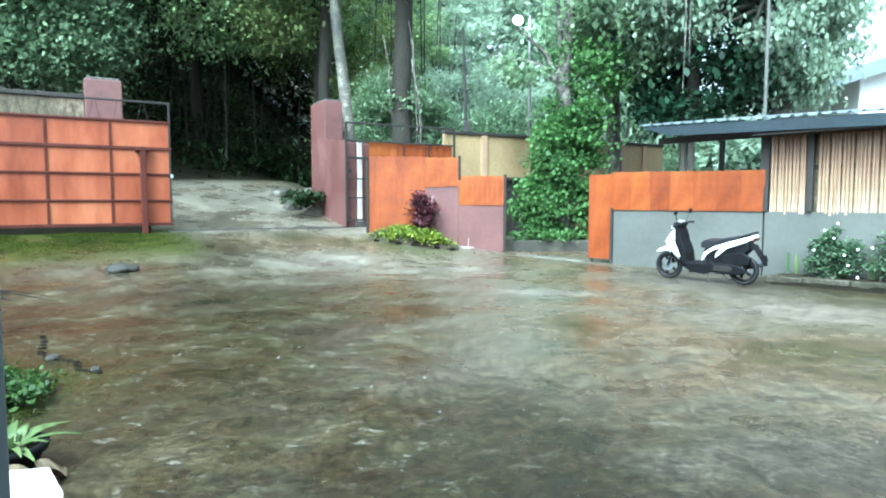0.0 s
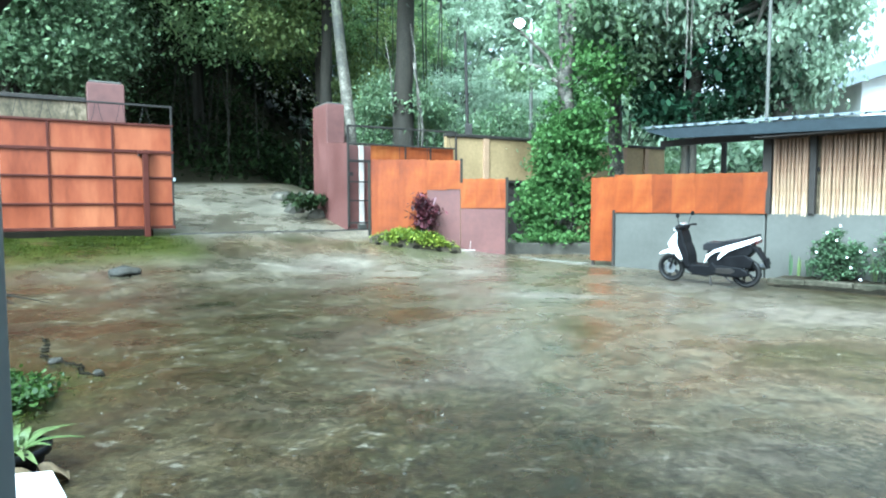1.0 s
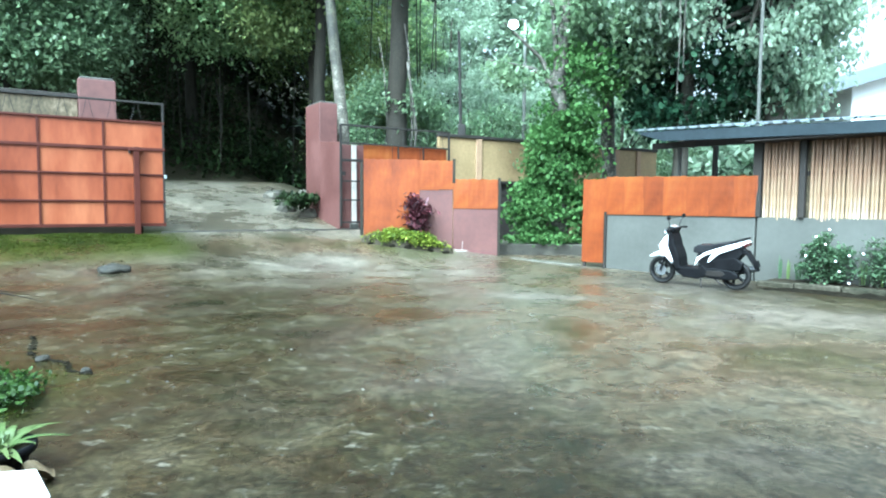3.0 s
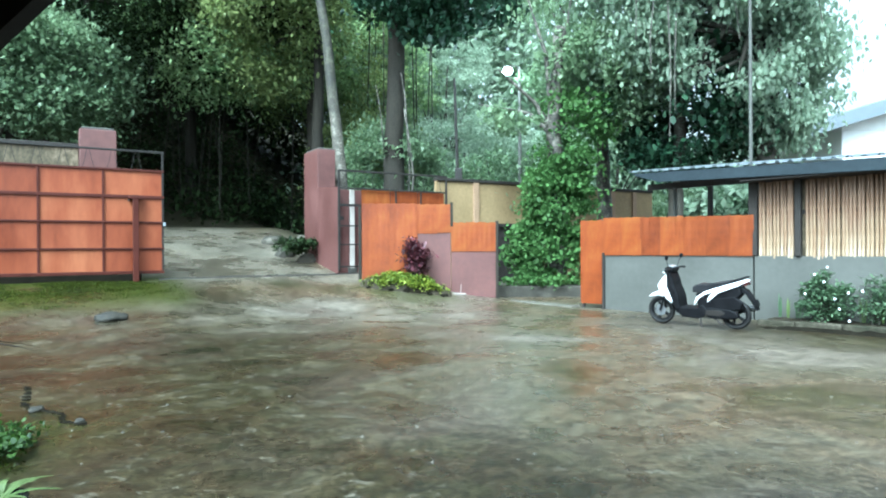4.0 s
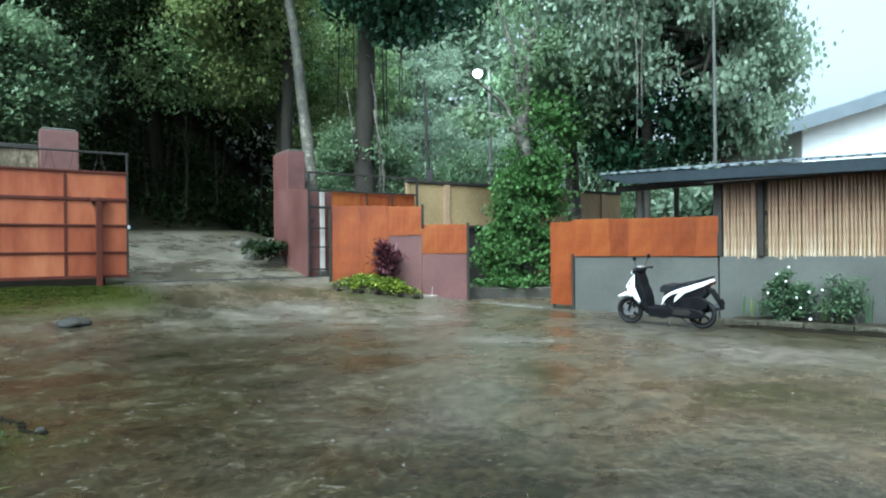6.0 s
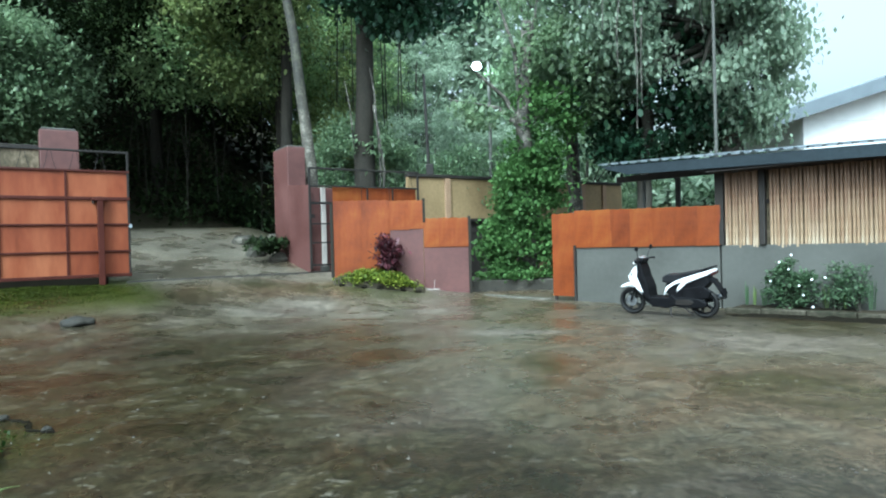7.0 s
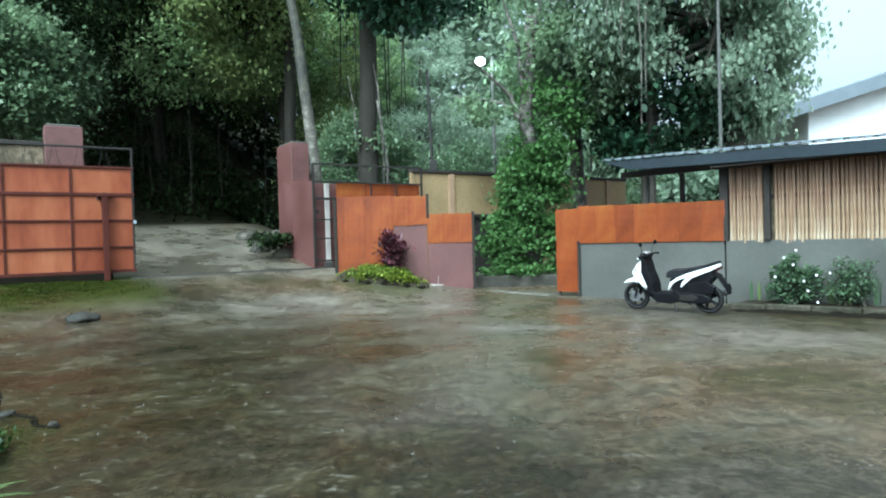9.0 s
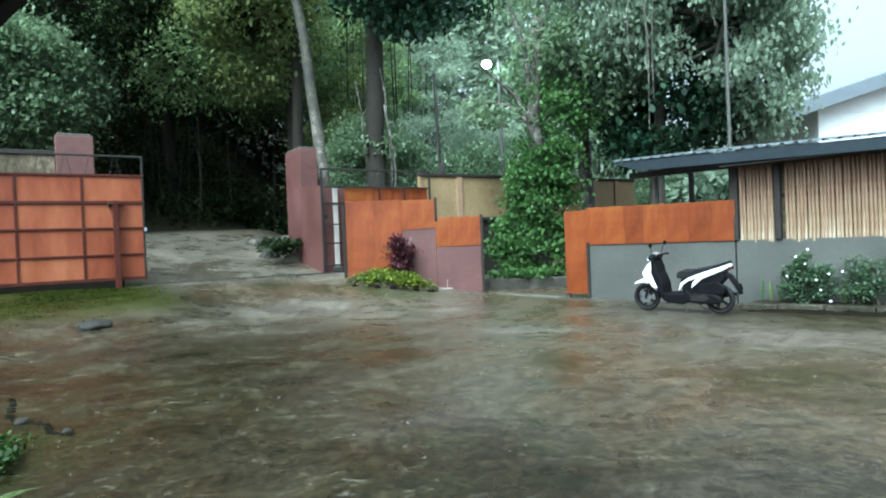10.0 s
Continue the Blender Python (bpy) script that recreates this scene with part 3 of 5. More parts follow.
def receiver_frame():
    g = thing("gate_receiver_frame", B_POSE @ pose(0, -0.2, 0), "dark brown steel receiver frame of the sliding gate", "gate frame")
    for x, a, b in ((0.0, 0.76, 3.42), (0.78, 0.7, 2.55), (3.35, 2.5, 3.42)):
        part("stile", box(bmesh.new(), x - 0.028, x + 0.028, -0.025, 0.025, a, b, 0.006), M_DARKSTEEL, g)
    for x in (1.7, 2.5):
        part("stile", box(bmesh.new(), x - 0.018, x + 0.018, -0.018, 0.018, 2.3, 2.95, 0.004), M_DARKSTEEL, g)
    for z, x1, r in ((3.42, 3.38, 0.026), (2.95, 3.38, 0.022), (2.5, 0.8, 0.035), (1.95, 0.8, 0.02), (1.45, 0.8, 0.02), (0.86, 0.8, 0.025)):
        part("rail", box(bmesh.new(), 0, x1, -0.022, 0.022, z - r, z + r, 0.006), M_DARKSTEEL, g)
    for i in range(12):
        x = 0.2 + i * 0.27
        bm = bmesh.new()
        tube(bm, [(x, 0, 2.95), (x + 0.05 * (-1) ** i, 0, 3.2), (x - 0.03 * (-1) ** i, 0, 3.4)], 0.007, 5)
        part("spike", bm, M_DARKSTEEL, g)
    bm = bmesh.new()
    box(bm, 0.0, 0.12, -0.05, -0.02, 2.1, 2.2, 0.005)
    part("catch", bm, M_DARKSTEEL, g)
    # orange sheets hung behind the upper bars
    for i in range(3):
        part("sheet", corrugated(0.86, 1.0, pitch=0.2, depth=0.003), M_RUST, g, at=pose(0.68 + i * 0.88, 0.06, 1.94))
    return g


receiver_frame()


def boundary_wall():
    g = tagged(thing("wall_boundary", B_POSE, "cream painted boundary wall with concrete posts and coping", "wall"), kind="structure")
    for x0, x1, z0 in ((3.2, 5.4, -0.2), (5.4, 6.5, 2.03), (6.5, 12.6, -0.2)):
        part("wall_body", box(bmesh.new(), x0, x1, 0.1, 0.22, z0, 3.33), M_BEIGE, g)
    part("lintel", box(bmesh.new(), 5.3, 6.6, 0.07, 0.098, 2.0, 2.1, 0.005), M_WOODDARK, g, "dark timber lintel")
    part("coping", box(bmesh.new(), 3.2, 12.6, 0.04, 0.28, 3.335, 3.43, 0.015), M_WOODDARK, g, "dark mossy coping")
    for x in (4.6, 7.4, 10.5, 11.6):
        part("post", box(bmesh.new(), x - 0.1, x + 0.1, 0.04, 0.12, -0.2, 3.33, 0.012), mat_post, g, "brown concrete post")
    part("wall_body", box(bmesh.new(), -16, -5.95, 0.45, 0.6, -0.2, 3.62, 0.01), M_STAINED, g, "mossy weathered stretch of wall")
    part("coping", box(bmesh.new(), -16, -5.95, 0.4, 0.65, 3.625, 3.72, 0.015), M_WOODDARK, g, "dark mossy coping")
    return g


mat_post = mat("brown_post_paint", [(0.3, (0.17, 0.1, 0.055)), (0.7, (0.3, 0.2, 0.12))], 0.7, 2, 20, 0.2)
boundary_wall()
# Dark planks added to close the open doorway, standing for its shade.
g = thing("doorway_shade", B_POSE @ pose(5.95, 0.2, 0), "dark planks added for the shade in the boundary wall's doorway", "door")
for k in range(6):
    part("plank", box(bmesh.new(), -0.54 + k * 0.18, -0.365 + k * 0.18, -0.02, 0.015, 0.0, 2.02, 0.006), M_WOODDARK, g)
for z in (0.35, 1.65):
    part("ledge", box(bmesh.new(), -0.52, 0.52, -0.045, -0.022, z, z + 0.12, 0.005), M_WOODDARK, g)


def panel_fence():
    """The stepped fence of orange sheets beside the way in."""
    g = thing("panel_fence", pose(0, 16.4, 0), "stepped fence of orange corrugated sheets over a pink base", "fence")
    for i, (x0, x1, z0, z1) in enumerate(((-1.9, -1.18, 0.1, 2.5), (-1.18, -0.48, 0.1, 2.5), (-0.47, 0.03, 1.72, 2.48), (0.03, 0.4, 1.74, 2.48),
                                          (0.41, 0.8, 1.25, 2.0), (0.8, 1.19, 1.25, 2.01), (1.19, 1.57, 1.25, 2.0))):
        part("sheet", corrugated(x1 - x0 + 0.02, z1 - z0, wave=0.012, seed=i * 3.1), M_RUST, g, at=pose(x0, -0.02 - 0.004 * (i % 2), z0))
    part("base_wall", box(bmesh.new(), -0.48, 0.4, 0.0, 0.09, -0.2, 1.75, 0.01), M_PINK, g, "pink rendered base")
    part("base_wall", box(bmesh.new(), 0.41, 1.57, 0.0, 0.09, -0.2, 1.27, 0.01), M_PINK, g, "pink rendered base")
    for x, z0, z1 in ((-1.95, 0.3, 2.42), (0.425, 1.9, 2.52), (1.6, -0.05, 2.04)):
        part("post", box(bmesh.new(), x - 0.035, x + 0.035, -0.04, 0.05, z0, z1, 0.006), M_BARKDARK, g, "dark timber post")
    return g


panel_fence()
g = thing("bent_bracket", pose(0.62, 16.2, ground_z(0.62, 16.2)), "small bent white metal bracket at the fence foot", "bracket")
part("foot_plate", box(bmesh.new(), -0.26, 0.16, -0.025, 0.025, 0.01, 0.035, 0.005), M_OLDWHITE, g)
part("rod", tube(bmesh.new(), [(0.02, 0, 0.03), (0.03, 0, 0.16), (0.04, 0.02, 0.26)], 0.006, 6), M_OLDWHITE, g)


def side_wall():
    """The grey yard wall with its orange sheets, the leaf beside the opening and the bamboo screen."""
    g = tagged(thing("wall_yard", W_POSE, "grey cement yard wall below sheets and a bamboo screen", "wall"), kind="structure")
    part("wall_body", box(bmesh.new(), 0.0, 3.07, 0.0, 0.12, -0.2, 1.19, 0.008), M_CEMENT, g)
    part("wall_body", box(bmesh.new(), 3.10, 9.0, 0.0, 0.12, -0.2, 1.17, 0.008), M_CEMENT, g)
    edges = [0.0, 0.42, 0.86, 1.3, 1.76, 2.2, 2.66, 3.08]
    for i, (a, b) in enumerate(zip(edges, edges[1:])):
        z1 = 1.97 - 0.06 * i / 7
        part("sheet", corrugated(b - a + 0.02, z1 - 1.17, wave=0.008, seed=20 + i * 2.3), M_RUST, g, at=pose(a, -0.03 - 0.004 * (i % 2), 1.17))
    part("sheet", corrugated(0.59, 1.83, wave=0.008, seed=50), M_RUST, g, at=pose(-0.6, -0.01, 0.1))
    part("post", box(bmesh.new(), -0.03, 0.02, -0.06, -0.005, -0.05, 1.22, 0.005), M_WOODDARK, g, "thin dark post")
    part("rail", box(bmesh.new(), -0.58, 3.05, 0.01, 0.05, 1.8, 1.87, 0.005), M_WOODDARK, g)
    part("post", box(bmesh.new(), -0.58, -0.52, 0.0, 0.06, -0.05, 1.85, 0.005), M_WOODDARK, g)
    return g


side_wall()


def bamboo_shed():
    g = thing("bamboo_shed", W_POSE, "open timber shed with split bamboo screen and corrugated zinc roof", "shed")
    for s, y, z0, z1 in ((3.08, 0.0, 1.17, 2.52), (3.83, -0.03, 1.17, 2.5), (6.3, -0.03, 1.17, 2.5)):
        w = 0.075 if s < 3.5 else 0.05
        part("post", box(bmesh.new(), s - w, s + w, y - 0.03, y + 0.07, z0, z1, 0.008), M_WOODDARK, g)
    for s in (1.15, 2.4, 3.15, 5.6, 8.4):
        part("back_post", box(bmesh.new(), s - 0.05, s + 0.05, 2.7, 2.8, -0.1, 3.0, 0.008), M_WOODDARK, g)
    for s in (1.35, 2.85):
        part("thin_post", box(bmesh.new(), s - 0.03, s + 0.03, 0.5, 0.56, 0, 2.6, 0.005), M_CEMENT, g, "pale thin post")
    def eave(s):
        """Height of the eave, which falls a little along the shed."""
        return 2.865 - 0.026 * (s - 0.86)
    for i in range(9):
        s0 = 0.86 + i * 0.94
        bm = bmesh.new()
        n = 40
        rows = []
        for y, rise in ((-0.5, 0.0), (3.1, 0.44)):
            row = []
            for k in range(n + 1):
                s = s0 + 0.96 * k / n
                ph = (s - 0.86) / 0.21 % 1.0
                row.append(bm.verts.new((s, y, eave(s) - 0.03 + rise + (0.036 if 0.1 < ph < 0.42 else 0.0) + 0.003 * (i % 2))))
            rows.append(row)
        for k in range(n):
            bm.faces.new((rows[0][k], rows[0][k + 1], rows[1][k + 1], rows[1][k]))
        bmesh.ops.solidify(bm, geom=bm.faces[:], thickness=0.006)
        part("roof_sheet", bm, M_ZINC, g)
    bm = bmesh.new()
    outline = [(0.9, eave(0.9) - 0.05), (1.05, 2.75), (1.5, 2.605), (9.3, 2.4), (9.3, eave(9.3) - 0.05)]
    front = [bm.verts.new((s, -0.475, z)) for s, z in outline]
    back = [bm.verts.new((s, -0.445, z)) for s, z in outline]
    bm.faces.new(front)
    bm.faces.new(back[::-1])
    for k in range(len(outline)):
        bm.faces.new((front[k], back[k], back[(k + 1) % len(outline)], front[(k + 1) % len(outline)]))
    bmesh.ops.recalc_face_normals(bm, faces=bm.faces[:])
    part("fascia", bm, M_FASCIA, g, "dark painted fascia board")
    bm = bmesh.new()
    vs = [bm.verts.new((x, y, z + dz)) for x in (1.0, 1.03) for y, z in ((-0.44, 2.735), (3.0, 3.13)) for dz in (0, 0.08)]
    for f in ((0, 1, 3, 2), (4, 6, 7, 5), (0, 2, 6, 4), (1, 5, 7, 3), (0, 4, 5, 1), (2, 3, 7, 6)):
        bm.faces.new([vs[q] for q in f])
    bmesh.ops.recalc_face_normals(bm, faces=bm.faces[:])
    part("fascia", bm, M_FASCIA, g, "dark painted fascia board")
    part("eave_lining", box(bmesh.new(), 3.0, 9.2, -0.44, 0.1, 2.5, 2.52), M_WOODDARK, g, "dark board lining under the eave")
    for y, z in ((0.02, 2.56), (1.5, 2.76), (2.75, 2.95)):
        part("purlin", box(bmesh.new(), 1.02, 9.0, y - 0.04, y + 0.04, z - 0.06, z + 0.06, 0.006), M_WOODDARK, g)
    part("back_screen", box(bmesh.new(), 3.3, 9.0, 2.82, 2.87, 0.0, 2.9), M_WOODDARK, g)
    part("partition", box(bmesh.new(), 3.2, 3.25, 0.2, 2.8, 0.0, 2.5), M_WOODDARK, g)
    part("screen_rail", box(bmesh.new(), 3.2, 9.0, 0.08, 0.12, 1.9, 1.98, 0.005), M_WOODDARK, g)
    # Added board whose brown gives the shaded gaps between slats their tone.
    part("gap_backing", box(bmesh.new(), 3.17, 9.0, 0.122, 0.14, 1.175, 2.5), M_STAINED, g, "brown backing added behind the bamboo to darken its gaps")
    # split bamboo, each slat a half round
    def slat(r, z0, z1, nodes):
        bm = bmesh.new()
        rings = []
        zs = [z0]
        for zn in nodes:
            zs += [zn - 0.012, zn, zn + 0.012]
        zs.append(z1)
        for z in zs:
            rr = r * (1.12 if any(abs(z - zn) < 1e-6 for zn in nodes) else 1.0)
            rings.append([bm.verts.new((rr * math.cos(a), -rr * 0.75 * math.sin(a), z)) for a in (math.pi * k / 5 for k in range(6))])
        for a, b in zip(rings, rings[1:]):
            for k in range(5):
                bm.faces.new((a[k], b[k], b[k + 1], a[k + 1]))
        me = bpy.data.meshes.new("slat")
        bmesh.ops.recalc_face_normals(bm, faces=bm.faces[:])
        bm.to_mesh(me)
        bm.free()
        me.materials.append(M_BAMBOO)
        return me
    kinds = [slat(0.0258, 1.14, 2.5, (1.5, 1.95)), slat(0.0262, 1.16, 2.5, (1.35, 1.8, 2.2)), slat(0.0254, 1.12, 2.5, (1.6, 2.1)), slat(0.0261, 1.15, 2.5, (1.42, 1.9, 2.35))]
    rng = random.Random(4)
    s = 3.2
    while s < 8.9:
        if abs(s - 3.83) > 0.09 and abs(s - 6.3) > 0.09:
            ob = new("slat", rng.choice(kinds))
            ob.parent = g
            ob.matrix_basis = pose(s, 0.02 + rng.uniform(-0.008, 0.008), rng.uniform(-0.02, 0.015), 0, rng.uniform(-0.2, 0.2), rng.uniform(-10, 10))
        s += rng.uniform(0.056, 0.062)
    return g


bamboo_shed()

# neighbour's house beyond the shed
g = thing("neighbour_house", pose(13.6, 24.0, 0, 0, 0, 0), "white rendered house with a grey sheet roof beyond the shed", "house")
part("wall", box(bmesh.new(), 2.15, 9.0, 0.3, 7, -0.2, 5.8, 0.02), M_WHITE, g)


def house_roof_z(x):
    return 5.8 + 0.3 * x


def slab(x0, x1, y0, y1, below, above):
    """A sloping slab that follows the house roof."""
    bm = bmesh.new()
    vs = [bm.verts.new((x, y, house_roof_z(x) + dz)) for y in (y0, y1) for x, dz in ((x0, below), (x1, below), (x1, above), (x0, above))]
    for f in ((0, 1, 2, 3), (7, 6, 5, 4), (0, 4, 5, 1), (3, 2, 6, 7), (0, 3, 7, 4), (1, 5, 6, 2)):
        bm.faces.new([vs[i] for i in f])
    bmesh.ops.recalc_face_normals(bm, faces=bm.faces[:])
    return bm


bm = bmesh.new()
vs = [bm.verts.new(c) for c in ((2.15, 0.3, 5.802), (9.0, 0.3, 5.802), (9.0, 0.3, house_roof_z(9.0) - 0.05), (2.15, 0.3, house_roof_z(2.15) - 0.05))]
bm.faces.new(vs)
r = bmesh.ops.extrude_face_region(bm, geom=bm.faces[:])
for v in (e for e in r["geom"] if isinstance(e, bmesh.types.BMVert)):
    v.co.y += 6.5
bmesh.ops.recalc_face_normals(bm, faces=bm.faces[:])
part("gable", bm, M_WHITE, g)
for k in range(9):
    part("roof_sheet", slab(-0.75 + k * 1.08, -0.75 + (k + 1) * 1.08 - 0.01, -0.55, 7.2, 0.0, 0.08), M_ZINC, g)
part("bargeboard", slab(-0.75, 9.0, -0.6, -0.56, -0.5, 0.02), M_BARGE, g, "grey bargeboard")

# planting bed along the wall
g = thing("planting_bed", W_POSE, "raised bed of dark soil edged with mossy wet kerb stones", "planting bed")
rng = random.Random(9)
s = 3.35
while s < 8.6:
    w = rng.uniform(0.5, 0.72)
    part("kerb_stone", box(bmesh.new(), s, s + w - 0.015, -0.62 + rng.uniform(-0.02, 0.02), -0.5, -0.06, 0.1 + rng.uniform(-0.025, 0.015), 0.02), M_MOSSY, g, "mossy wet kerb stone")
    s += w
bm = bmesh.new()
bmesh.ops.create_grid(bm, x_segments=60, y_segments=8, size=0.5)
for v in bm.verts:
    v.co = Vector((6.05 + v.co.x * 5.2, -0.26 + v.co.y * 0.5, 0.085 + 0.03 * noise.noise((v.co.x * 40, v.co.y * 8, 2))))
part("soil", bm, M_SOIL, g, "dark wet soil", smooth=True)
bm = bmesh.new()
bmesh.ops.create_grid(bm, x_segments=90, y_segments=10, size=0.5)
for v in bm.verts:
    s, n = 5.95 + v.co.x * 5.5, -0.86 + v.co.y * 0.52
    world_at = W_POSE @ Vector((s, n, 0))
    edge = max(0.0, 1 - (2 * v.co.y) ** 2) * max(0.0, 1 - (2 * v.co.x) ** 6)
    v.co = Vector((s, n + 0.1 * noise.noise((s * 2.2, 0, 5)), ground_z(world_at.x, world_at.y) - 0.03 + (0.07 + 0.05 * noise.noise((s * 5, n * 6, 9))) * edge))
tagged(part("soil_strip", bm, M_BLACKSOIL_SHADE, smooth=True, at=W_POSE), "dark wet soil washed up along the kerb", "soil", kind="stuff")

# ---- trees and foliage ----


def leaf_mesh(name, centres, size, material, parent=None, seed=0, droop=0.5, slim=0.5, six=True):
    """Many small folded leaves, one island each, at the given centres."""
    rs = np.random.RandomState(seed)
    c = np.asarray(centres, float)
    n = len(c)
    ln = size * rs.uniform(0.6, 1.35, n)[:, None]
    az = rs.uniform(0, 2 * np.pi, n)
    el = rs.normal(-droop, 0.55, n)
    d = np.stack([np.cos(az) * np.cos(el), np.sin(az) * np.cos(el), np.sin(el)], 1)
    side = np.stack([-np.sin(az), np.cos(az), rs.normal(0, 0.35, n)], 1)
    side /= np.linalg.norm(side, axis=1)[:, None]
    up = np.cross(side, d)
    w = ln * slim * 0.5
    a, tip = c - d * ln * 0.5, c + d * ln * 0.5
    mid = c + up * ln * -0.06
    lift = up * w * 0.35
    if six:  # an oval leaf with a pointed tip
        q1, q2 = c - d * ln * 0.24 + (mid - c) * 0.7, c + d * ln * 0.16 + (mid - c) * 0.9
        v = np.stack([a, q1 + side * w * 0.92 + lift, q2 + side * w + lift, tip, q2 - side * w + lift, q1 - side * w * 0.92 + lift], 1).reshape(-1, 3)
    else:
        v = np.stack([a, mid + side * w + lift, tip, mid - side * w + lift], 1).reshape(-1, 3)
    k = 6 if six else 4
    me = bpy.data.meshes.new(name)
    me.vertices.add(k * n)
    me.vertices.foreach_set("co", v.ravel())
    me.loops.add(k * n)
    me.loops.foreach_set("vertex_index", np.arange(k * n, dtype=np.int32))
    me.polygons.add(n)
    me.polygons.foreach_set("loop_start", np.arange(0, k * n, k, dtype=np.int32))
    me.update(calc_edges=True)
    me.validate()
    me.materials.append(material)
    ob = new(name, me)
    if parent:
        ob.parent = parent
    return ob


def clumps(centre, radii, count, per, spread, seed, shell=0.55, gaps=0.0, low=-1.0):
    """Leaf places: clumps inside an ellipsoid, thicker towards its skin, with gaps where a noise is low. Returns leaves and clump middles."""
    rs = np.random.RandomState(seed)
    out, mids = [], []
    tries = 0
    while len(mids) < count and tries < count * 20:
        tries += 1
        d = rs.normal(size=3)
        d /= np.linalg.norm(d)
        if d[2] < low:
            continue
        r = rs.uniform(shell, 1.0) ** 0.6
        r *= 1 + 0.25 * noise.noise((d[0] * 2 + seed, d[1] * 2, d[2] * 2))
        p = np.array(centre) + d * r * np.array(radii)
        if gaps and noise.noise((p[0] * 0.55 + seed, p[1] * 0.55, p[2] * 0.55)) < gaps - 0.5:
            continue
        mids.append(p)
        k = max(3, int(per * rs.uniform(0.5, 1.5)))
        q = rs.normal(size=(k, 3)) * spread * rs.uniform(0.7, 1.3) * np.array([1, 1, 0.6])
        q[:, 2] -= 0.25 * np.hypot(q[:, 0], q[:, 1])
        out.append(p + q)
    return np.concatenate(out), mids


def trunk_mesh(name, path, radii, material, parent, limbs=(), seed=0, seg=12):
    """A tapered, slightly lumpy trunk with its limbs, one mesh."""
    bm = bmesh.new()
    rng = random.Random(seed)

    def fine(pts, rad, steps):
        ps, rr = [], []
        for i in range(len(pts) - 1):
            for k in range(steps):
                f = k / steps
                p = Vector(pts[i]).lerp(Vector(pts[i + 1]), f)
                ps.append(p + Vector((rng.uniform(-1, 1), rng.uniform(-1, 1), 0)) * rad[i] * 0.12)
                rr.append((rad[i] * (1 - f) + rad[i + 1] * f) * rng.uniform(0.94, 1.07))
        return ps + [Vector(pts[-1])], rr + [rad[-1]]
    p, r = fine(path, radii, 5)
    tube(bm, p, r, seg)
    for pts, rad in limbs:
        p, r = fine(pts, rad, 4)
        tube(bm, p, r, max(5, seg // 2))
    return part(name, bm, material, parent, smooth=True)


def limbs_to(fork, ends, r, seed=0):
    rng = random.Random(seed)
    out = []
    for e in ends:
        a, b = Vector(fork), Vector(e)
        m = a.lerp(b, 0.5) + Vector((rng.uniform(-0.4, 0.4), rng.uniform(-0.4, 0.4), rng.uniform(0, 0.5)))
        out.append(([a, m, b], [r, r * 0.6, r * 0.2]))
    return out


def tree(x, y, height, lean, r, crowns, leaf, size, label, bark=M_BARK, seed=0, fork=0.55, slim=0.5, droop=0.5, group="", name="tree"):
    """crowns: (centre offset from the trunk's foot, radii, clumps, leaves each, spread, gaps)."""
    z = ground_z(x, y)
    g = thing(name, pose(x, y, z), label, "tree", group)
    top = Vector((lean[0], lean[1], height))
    bend = Vector((lean[0] * 0.35, lean[1] * 0.35, height * 0.5))
    pts, ends = [], []
    for i, (c, radii, count, per, spread, gaps) in enumerate(crowns):
        p, mids = clumps(c, radii, count, per, spread, seed * 7 + i, gaps=gaps)
        pts.append(p)
        ends += [m for m in mids[:: max(1, len(mids) // 7)]]
    f = bend.lerp(top, max(0, (fork - 0.5) * 2))
    trunk_mesh("trunk", [(0, 0, -0.3), (bend.x * 0.4, bend.y * 0.4, height * 0.25), bend, top], [r * 1.25, r, r * 0.85, r * 0.45], bark, g,
               limbs_to(f, ends, r * 0.4, seed), seed)
    leaf_mesh("crown", np.concatenate(pts), size, leaf, g, seed, droop, slim)
    return g


# slim leaning tree behind the gate pillar
tree(-2.7, 19.4, 13.5, (-1.75, 0.3), 0.17, [((-1.6, 0.3, 13.5), (2.6, 2.4, 2.2), 60, 40, 0.45, 0.25)], M_LEAFSHADE, 0.2,
     "tall slim leaning tree with pale blotched bark", M_BARKSLIM, 3, 0.9)
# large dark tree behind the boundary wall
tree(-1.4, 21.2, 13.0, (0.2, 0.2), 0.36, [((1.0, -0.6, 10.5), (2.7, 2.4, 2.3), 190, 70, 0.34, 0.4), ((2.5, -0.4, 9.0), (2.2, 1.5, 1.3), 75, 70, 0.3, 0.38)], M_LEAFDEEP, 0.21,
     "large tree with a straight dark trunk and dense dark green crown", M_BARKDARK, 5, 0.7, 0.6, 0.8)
big_tree = [o for o in scene.collection.objects if o.name.startswith("tree") and o.parent is None][-1]
for k, (x, r, top) in enumerate(((0.62, 0.05, 5.6), (0.5, 0.03, 7.0), (-0.3, 0.025, 6.4))):
    part("climbing_stem", tube(bmesh.new(), [(x, -0.1, -0.3), (x - 0.05, -0.15, 1.6), (x + 0.06, -0.12, 3.4), (x - 0.08, -0.2, top - 1), (x - 0.25, -0.1, top)], [r, r, r * 0.9, r * 0.8, r * 0.5], 7), M_BARKPALE, big_tree, "pale climbing stem", smooth=True)
